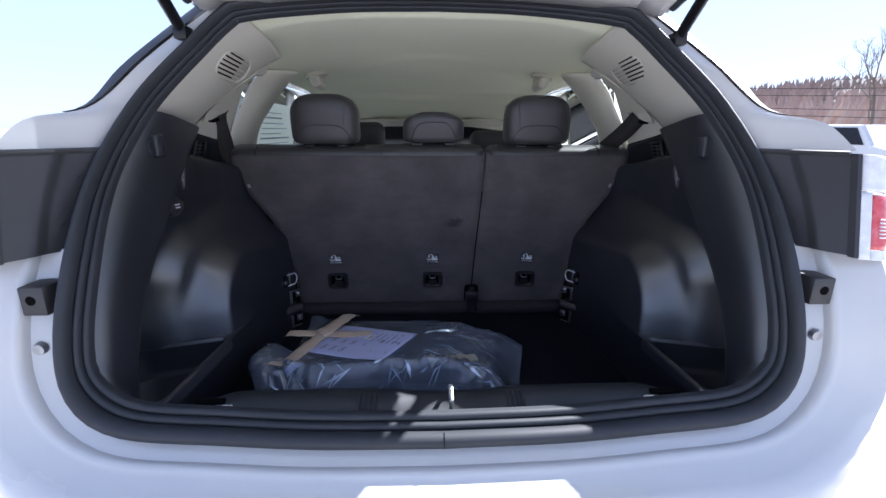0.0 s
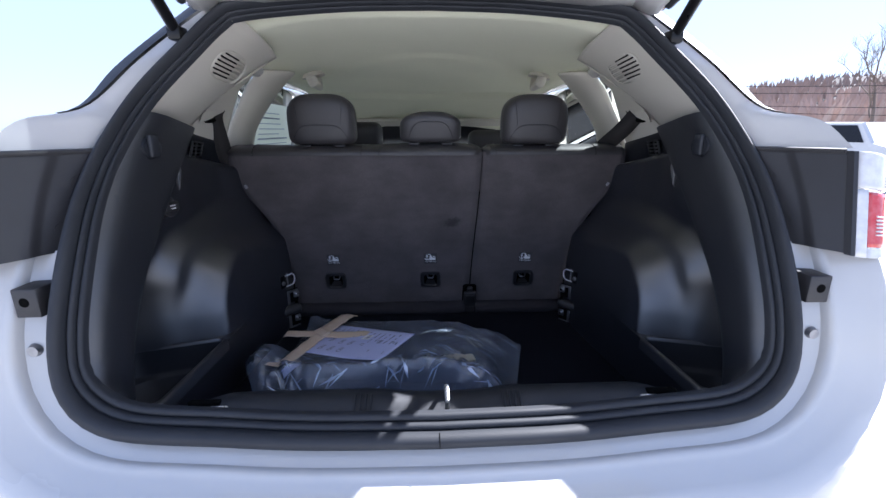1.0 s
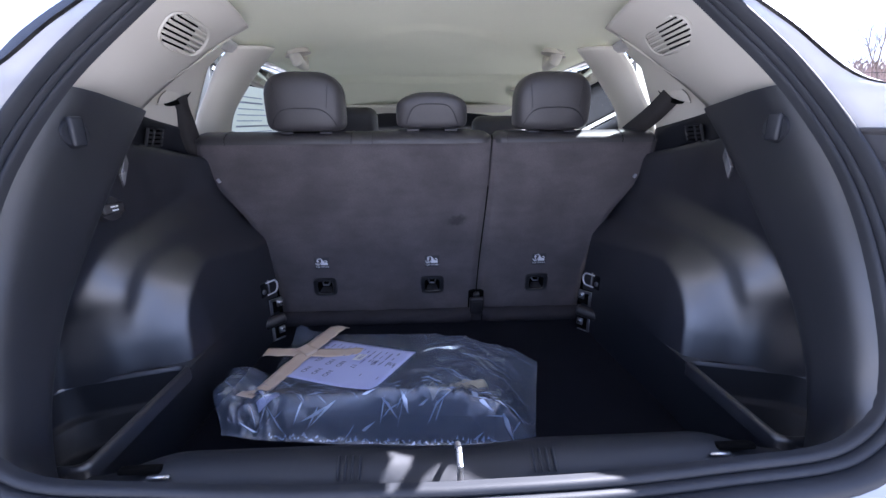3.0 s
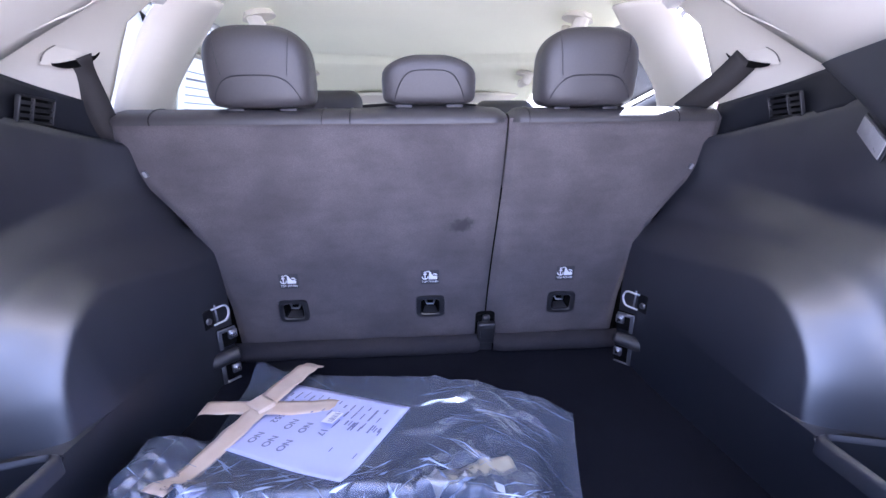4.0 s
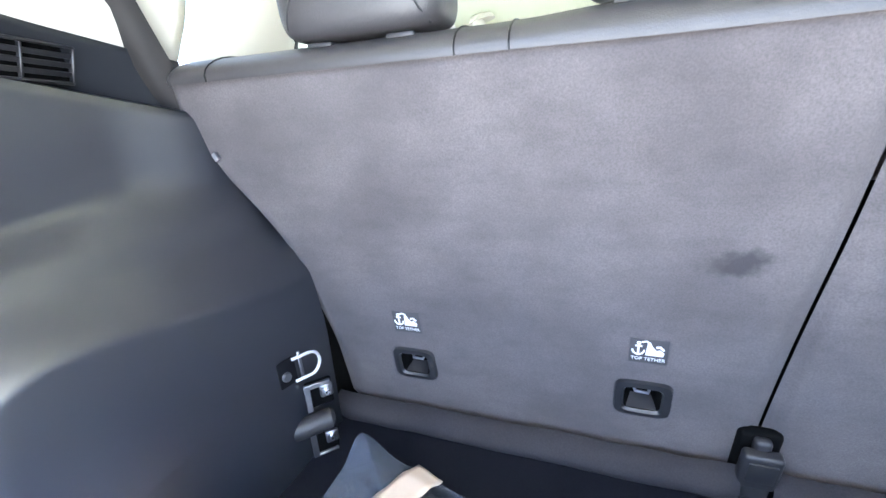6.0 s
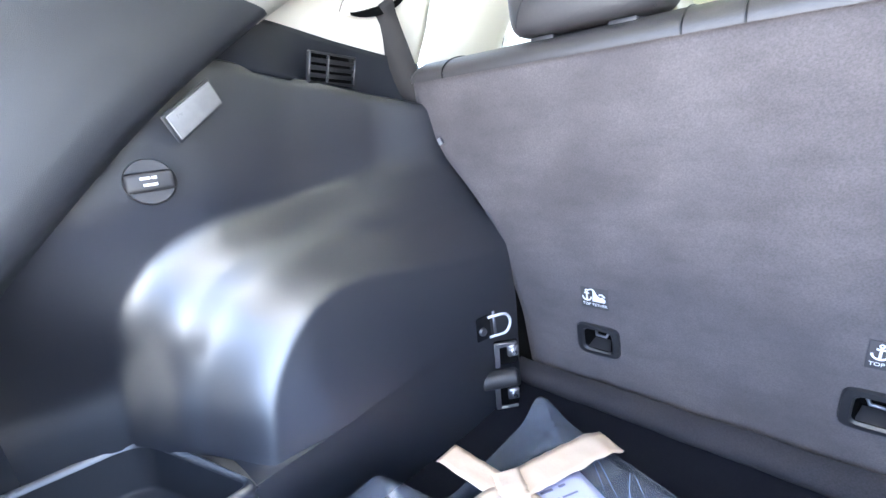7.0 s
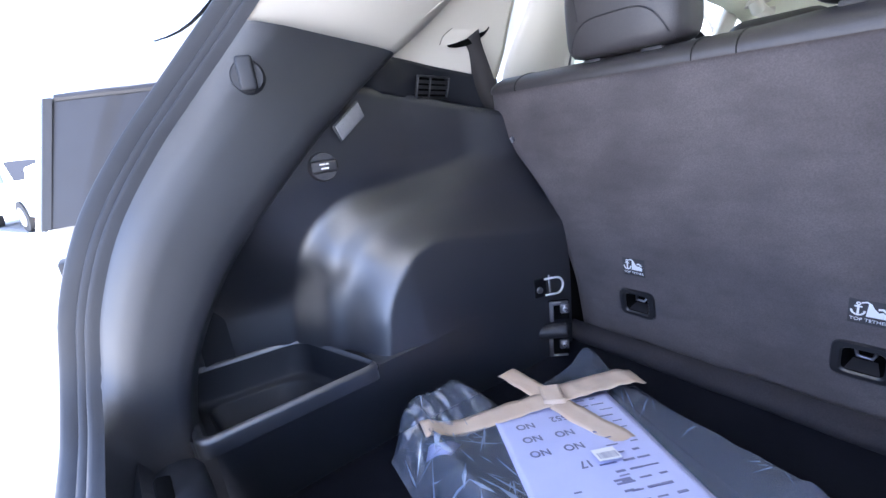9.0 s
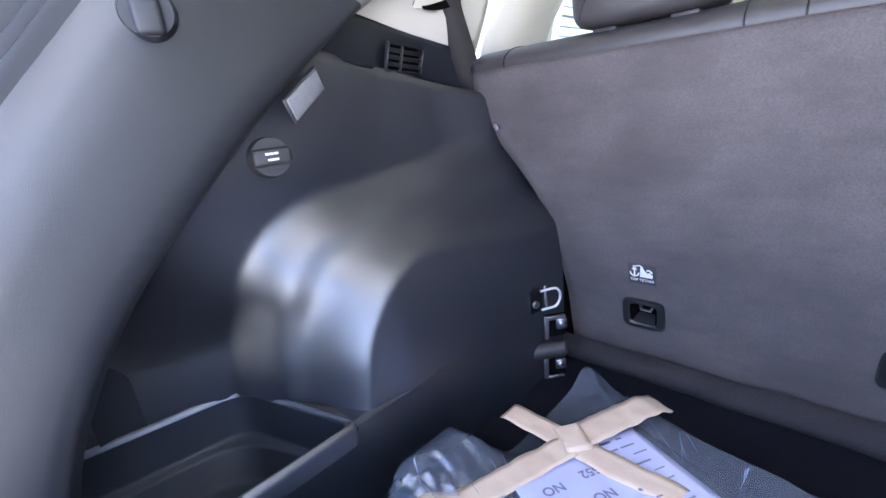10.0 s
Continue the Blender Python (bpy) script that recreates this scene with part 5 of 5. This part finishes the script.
    add_box(bm, (0.032, 0.006, 0.005), pose(s * 0.402, -0.014, 0.895, -25), 0.002, 1)
    part("sill_hook", bm, CHROME, suv, "bright steel hook in the sill")
    # grip ribs near the latch
    for k in range(4):
        bm = bmesh.new()
        add_box(bm, (0.004, 0.034, 0.004), pose(s * (0.125 + 0.010 * k), -0.010, 0.8945, 28), 0.0015, 1)
        part("grip_rib", bm, BINPLASTIC, suv)
    # coat hooks / grab handles
    for x, y in ((0.475, 1.24), (0.50, 1.95)):
        h = new("grab_handle")
        h.parent = suv
        h.matrix_basis = pose(s * x, y, roof_z(x, y) - 0.004) @ Matrix.Scale(1.4, 4)
        tagged(h, "pale beige grab handle mount")
        bm = bmesh.new()
        add_tube(bm, [(s * 0.01, -0.03, 0.006), (s * 0.0, -0.02, -0.022), (s * -0.004, 0.02, -0.028), (s * 0.0, 0.06, -0.028), (s * 0.01, 0.09, 0.004)], [0.014, 0.016, 0.012, 0.011, 0.012], 12)
        part("grip", bm, CREAM, h)
        bm = bmesh.new()
        disc(bm, 0.034, 0.012, pose(0, -0.01, 0.0, 0, s * 12, 0), 0.028)
        part("mount", bm, CREAM, h)

# screw plug with a small printed sign on one side
knob = new("access_knob")
knob.parent = suv
knob.matrix_basis = facing((-0.652, 0.352, 1.203), (1, -0.25, 0.10)) @ Matrix.Scale(1.18, 4)
tagged(knob, "round black knob with a white sign")
bm = bmesh.new()
disc(bm, 0.022, 0.016, pose(0, 0, 0.004), 0.020)
part("base", bm, HOUSING, knob)
bm = bmesh.new()
add_box(bm, (0.040, 0.018, 0.010), pose(0, 0, 0.015), 0.004, 3)
part("grip", bm, HOUSING, knob)
bm = bmesh.new()
for x, y, w, h in ((-0.003, 0.003, 0.008, 0.0022), (0.004, 0.003, 0.004, 0.0022), (0.0, -0.003, 0.011, 0.0022)):
    add_box(bm, (w, h, 0.0006), pose(x, y, 0.0203))
part("printed_sign", bm, LABELWHITE, knob)

# ---- front seats ----
def front_seat(x, top):
    f = thing("front_seat", "dark grey leather front seat seen from behind", "car seat", "front seats", at=(x, 1.75, 0.40))
    bm = bmesh.new()
    add_box(bm, (0.50, 0.50, 0.16), pose(0, 0.20, 0.15), 0.05, 4)
    part("cushion", bm, LEATHER, f)
    bm = bmesh.new()
    add_box(bm, (0.48, 0.14, 0.66), pose(0, -0.08, 0.52, 12), 0.06, 4)
    part("backrest", bm, LEATHER, f)
    bm = bmesh.new()
    add_box(bm, (0.24, 0.10, 0.20), pose(0, -0.15, top - 0.40 - 0.10, 8), 0.045, 5)
    part("headrest", bm, LEATHER, f)
    for sx in (-1, 1):
        bm = bmesh.new()
        add_tube(bm, [(sx * 0.06, -0.14, 0.75), (sx * 0.06, -0.15, top - 0.55)], 0.006, 8)
        part("post", bm, CHROME, f)


front_seat(-0.35, 1.425)
front_seat(0.33, 1.385)

# sun visors and a mirror at the windscreen
for x in (-0.33, 0.33):
    bm = bmesh.new()
    add_box(bm, (0.42, 0.16, 0.018), pose(x, 2.29, roof_z(x, 2.29) - 0.014, -12), 0.008, 3)
    part("sun_visor", bm, CREAM, suv, "pale sun visor folded up")
bm = bmesh.new()
add_box(bm, (0.22, 0.03, 0.06), pose(0.0, 2.52, 1.40, 10), 0.014, 3)
part("rear_view_mirror", bm, GLOSSY, suv, "black rear view mirror")

# window sticker on the rear door glass
glow = bpy.data.materials.new("thin_sticker_paper")
glow.use_nodes = True
gt = glow.node_tree
tl = gt.nodes.new("ShaderNodeBsdfTranslucent")
tl.inputs[0].default_value = (0.95, 0.95, 0.78, 1)
gm = gt.nodes.new("ShaderNodeMixShader")
gm.inputs[0].default_value = 0.8
gt.nodes["Principled BSDF"].inputs["Base Color"].default_value = (0.75, 0.77, 0.68, 1)
gt.links.new(gt.nodes["Principled BSDF"].outputs[0], gm.inputs[1])
gt.links.new(tl.outputs[0], gm.inputs[2])
gt.links.new(gm.outputs[0], gt.nodes["Material Output"].inputs["Surface"])
sticker = thing("window_sticker", "pale printed sheet stuck on the door window", "sticker")


def on_glass(u, v, lift=0.0):
    z = 1.14 + 0.36 * v
    return Vector((-(0.815 - 0.12 * (z - 1.08) / 0.50) + 0.006 + lift, 1.22 + 0.55 * u, z))


bm = bmesh.new()
add_grid(bm, on_glass, 4, 4)
part("sheet", bm, glow, sticker)
random.seed(4)
for k in range(14):
    bm = bmesh.new()
    v = 0.06 + 0.063 * k
    a, b = 0.06, random.uniform(0.45, 0.92)
    add_grid(bm, lambda p, q: on_glass(a + (b - a) * p, v + (0.010 if k % 4 else 0.018) * q, 0.002), 2, 1)
    part("printed_line", bm, FAINTINK, sticker)

# ---- print on the paper in the bag ----
def paper_frame(u, v, up=0.0012):
    p = on_paper(u, v, up)
    x = (on_paper(u, v - 0.02) - on_paper(u, v + 0.02)).normalized()
    y = (on_paper(u + 0.02, v) - on_paper(u - 0.02, v)).normalized()
    n = x.cross(y).normalized()
    m = Matrix((x, n.cross(x), n)).transposed().to_4x4()
    m.translation = p
    return m


random.seed(11)
for u, v, txt in ((0.22, 0.20, "NO"), (0.34, 0.20, "NO"), (0.46, 0.20, "NO"), (0.34, 0.44, "NO"), (0.46, 0.44, "NO"), (0.60, 0.44, "17"), (0.20, 0.47, "552")):
    cu = bpy.data.curves.new("print", 'FONT')
    cu.body, cu.size, cu.align_x, cu.align_y = txt, 0.021, 'CENTER', 'CENTER'
    cu.offset = 0.0005
    cu.materials.append(INK)
    t_ob = new("print", cu)
    t_ob.parent = paper
    t_ob.matrix_basis = paper_frame(u, v)
for k in range(44):
    bm = bmesh.new()
    u, v = 0.07 + 0.062 * (k % 14), (0.72, 0.84, 0.60, 0.30)[k // 14] + random.uniform(-0.03, 0.03)
    if k >= 28 and u < 0.60:
        u = 0.60 + 0.36 * random.random()
    add_box(bm, (random.uniform(0.010, 0.028), random.uniform(0.002, 0.0045), 0.0004), paper_frame(min(u, 0.95), v))
    part("printed_bar", bm, INK, paper)
bm = bmesh.new()
add_box(bm, (0.036, 0.026, 0.0006), paper_frame(0.60, 0.58, 0.012))
tag = part("small_tag", bm, LABELWHITE, bag, "small white printed tag")
for k in range(9):
    bm = bmesh.new()
    add_box(bm, (random.choice((0.0009, 0.0018)), 0.013, 0.0003), paper_frame(0.60, 0.58, 0.0126) @ pose(-0.014 + 0.0034 * k, 0.003, 0))
    part("printed_bar", bm, INK, tag)

# ---- tailgate, raised ----
gate = new("tailgate")
gate.parent = suv
tagged(gate, "white tailgate raised on gas struts")
HINGE = Vector((0, 0.40, 1.715))
GATE_UP = 15.0


def gate_point(x, d, low=0.0):
    """d metres from the hinge along the raised gate; low: metres below its skin."""
    a = radians(GATE_UP)
    sag = 0.05 * math.sin(math.pi * min(d / 1.05, 1)) - 0.04 * (x / 0.62) ** 2
    return Vector((x, HINGE.y - d * math.cos(a) - low * math.sin(a), HINGE.z + d * math.sin(a) + sag - low * math.cos(a)))


def gate_half(d):
    return 0.56 + 0.13 * smooth_step(d, 0.0, 0.55) - 0.03 * smooth_step(d, 0.8, 1.05)


bm = bmesh.new()
add_grid(bm, lambda u, v: gate_point((u - 0.5) * 2 * gate_half(0.50 + 0.55 * v), 0.50 + 0.55 * v), 24, 16)
solid(part("gate_panel", bm, WHITE, gate), 0.03, -1)
bm = bmesh.new()
add_grid(bm, lambda u, v: gate_point((u - 0.5) * 2 * (gate_half(0.52 + 0.50 * v) - 0.05), 0.52 + 0.50 * v, 0.06), 24, 12)
part("gate_trim", bm, CREAM, gate, "pale beige inner trim of the tailgate")
for s in (-1, 1):
    bm = bmesh.new()
    add_grid(bm, lambda u, v: gate_point(s * (gate_half(0.52 * v) - 0.09 * (1 - u)), 0.52 * v, 0.006 + 0.03 * math.sin(math.pi * u)), 6, 12)
    solid(part("gate_side_frame", bm, WHITE, gate, "white side frame of the tailgate window"), 0.02, 0)
    bm = bmesh.new()
    add_tube(bm, [gate_point(s * (gate_half(d) - 0.012), d, 0.03) for d in [0.02 + 0.1 * k for k in range(11)]], 0.012, 8)
    part("gate_edge_seal", bm, RUBBER, gate)
    strut = new("gas_strut")
    strut.parent = suv
    tagged(strut, "black gas strut holding the tailgate")
    a, b = Vector((s * 0.556, 0.345, 1.588)), gate_point(s * 0.552, 0.30, 0.02)
    bm = bmesh.new()
    add_tube(bm, [a.lerp(b, 0.0), a.lerp(b, 0.62)], 0.012, 12)
    part("cylinder", bm, GLOSSY, strut)
    bm = bmesh.new()
    add_tube(bm, [a.lerp(b, 0.60), b], 0.005, 10)
    part("rod", bm, STEEL, strut)
    bm = bmesh.new()
    add_box(bm, (0.03, 0.04, 0.03), pose(*a), 0.006)
    part("mount", bm, GLOSSY, strut)
    # hinge arm beside the header
    bm = bmesh.new()
    add_box(bm, (0.05, 0.10, 0.025), pose(s * 0.43, 0.37, 1.70, -18), 0.008)
    part("gate_hinge", bm, WHITE, suv, "white painted hinge")
bm = bmesh.new()
add_grid(bm, lambda u, v: gate_point((u - 0.5) * 2 * (gate_half(0.10 * v) - 0.02), -0.02 + 0.14 * v, 0.01), 20, 4)
solid(part("gate_top_frame", bm, WHITE, gate), 0.03, 0)
bm = bmesh.new()
add_grid(bm, lambda u, v: gate_point((u - 0.5) * 2 * (gate_half(0.52 * v) - 0.08), 0.10 + 0.42 * v, 0.004), 12, 8)
part("rear_window", bm, DARKGLASS, gate, "dark tinted rear window")
bm = bmesh.new()
add_grid(bm, lambda u, v: gate_point((u - 0.5) * 2 * 0.56, 0.02 - 0.16 * v + 0.26 * v, -0.03 - 0.02 * math.sin(math.pi * v)), 20, 6)
solid(part("spoiler", bm, WHITE, gate), 0.02, 0)


# ---- parked cars, trees and wires in the distance ----
def parked_car(x, y, turn, paint, label):
    c = thing("parked_car", label, "car", "parked cars", at=(x, y, 0))
    c.rotation_euler.z = radians(turn)
    bm = bmesh.new()
    prof = [(-2.2, 0.35), (-2.25, 0.75), (-2.1, 1.0), (-1.75, 1.08), (-1.35, 1.55), (0.35, 1.58), (1.05, 1.08), (2.05, 0.95), (2.25, 0.70), (2.2, 0.35)]
    rows = []
    for yy, k in ((-0.88, 0.97), (-0.82, 1.0), (0.0, 1.015), (0.82, 1.0), (0.88, 0.97)):
        row = []
        for px, pz in prof:
            lean = 0.16 * max(pz - 1.05, 0) / 0.5
            row.append((px * k, yy * (1 - lean), pz * (1 if abs(yy) < 0.85 else 0.985)))
        rows.append(row)
    add_loft(bm, rows)
    bm.faces.new([bm.verts.new(p) for p in rows[0]])
    bm.faces.new([bm.verts.new(p) for p in rows[-1]])
    part("body", bm, paint, c, smooth=True, angle=35)
    for sy in (-1, 1):
        bm = bmesh.new()
        bm.faces.new([bm.verts.new((px, sy * (0.885 - 0.14 * (pz - 1.05) / 0.5), pz)) for px, pz in ((-1.55, 1.08), (0.85, 1.08), (0.30, 1.50), (-1.25, 1.48))])
        part("side_window", bm, GLOSSY, c)
        for px in (-1.40, 1.40):
            bm = bmesh.new()
            disc(bm, 0.34, 0.22, pose(px, sy * 0.80, 0.34, 90), None, 24)
            w = part("wheel", bm, TYRE, c)
            bm = bmesh.new()
            disc(bm, 0.21, 0.02, pose(px, sy * 0.915, 0.34, 90), None, 16)
            part("rim", bm, STEEL, w)
        bm = bmesh.new()
        add_box(bm, (0.06, 0.34, 0.14), pose(2.17, sy * 0.62, 0.80), 0.02)
        part("headlight", bm, LABELWHITE, c)
        bm = bmesh.new()
        add_box(bm, (0.06, 0.24, 0.20), pose(-2.17, sy * 0.70, 0.86), 0.02)
        part("tail_light", bm, RED, c)
    bm = bmesh.new()
    bm.faces.new([bm.verts.new(p) for p in ((1.02, -0.74, 1.105), (1.02, 0.74, 1.105), (0.40, 0.66, 1.55), (0.40, -0.66, 1.55))])
    part("windscreen", bm, GLOSSY, c)


PAINTS = ((CARSILVER, "silver hatchback parked on the lot"), (WHITE, "white hatchback parked on the lot"), (CARDARK, "dark blue hatchback parked on the lot"))
for k in range(9):
    m, l = PAINTS[(k * 2 + 1) % 3]
    parked_car(11.0 + 2.65 * k, 11.0 + 0.5 * k, 100, m, l)
parked_car(-14.5, -1.2, 20, WHITE, "white hatchback parked on the lot")
parked_car(-15.5, 2.6, 18, CARSILVER, "silver hatchback parked on the lot")
parked_car(-16.0, 6.5, 18, CARDARK, "dark blue hatchback parked on the lot")


def bare_tree(x, y, h, seed):
    rnd = random.Random(seed)
    t = thing("bare_tree", "leafless brown tree at the edge of the lot", "tree", "bare trees", at=(x, y, 0))
    limbs = bmesh.new()
    twigs = bmesh.new()

    def grow(bm_, p, d, length, r, level):
        pts, rad = [p.copy()], [r]
        for k in range(4):
            d = (d + Vector((rnd.uniform(-0.2, 0.2), rnd.uniform(-0.2, 0.2), 0.06))).normalized()
            p = p + d * length / 4
            pts.append(p.copy())
            rad.append(r * (1 - 0.17 * (k + 1)))
        add_tube(bm_, pts, rad, 5 if level else 8)
        if level < 4:
            for _ in range(5 if level < 2 else 4):
                q = rnd.uniform(0.35, 1.0)
                base = pts[0].lerp(pts[-1], q)
                side = Vector((rnd.uniform(-1, 1), rnd.uniform(-1, 1), rnd.uniform(0.2, 0.9))).normalized()
                grow(twigs if level >= 1 else limbs, base, (d * 0.6 + side).normalized(), length * rnd.uniform(0.42, 0.62), r * 0.42, level + 1)
    trunk = bmesh.new()
    grow(trunk, Vector((0, 0, -0.1)), Vector((0, 0, 1)), h * 0.6, h * 0.018, 0)
    part("trunk", trunk, BARK, t)
    part("limbs", limbs, BARK, t)
    tagged(part("crown", twigs, BARK, t), kind="stuff")


bare_tree(38.0, 35.5, 10.5, 5)
bare_tree(46.0, 30.0, 8.0, 6)
bare_tree(-26.0, 3.0, 9.0, 8)

for k in range(4):
    bm = bmesh.new()
    z0 = 3.2 + 0.55 * k + (0.5 if k > 1 else 0)
    add_tube(bm, [(26 + 30 * u, 42 - 34 * u, z0 - 1.0 * math.sin(math.pi * u)) for u in [i / 12 for i in range(13)]], 0.025, 5)
    tagged(part("power_line", bm, TYRE), "dark overhead power line beyond the lot", "power line", "power lines")
for x, y in ((26, 42), (56, 8)):
    pole = thing("utility_pole", "brown wooden utility pole beyond the lot", "pole", "utility poles", at=(x, y, 0))
    bm = bmesh.new()
    add_tube(bm, [(0, 0, 0), (0, 0, 6.0)], [0.14, 0.10], 10)
    part("post", bm, BARK, pole)
    bm = bmesh.new()
    add_box(bm, (1.6, 0.1, 0.12), pose(0, 0, 5.4, 0, 0, 45), 0.02)
    part("crossarm", bm, BARK, pole)
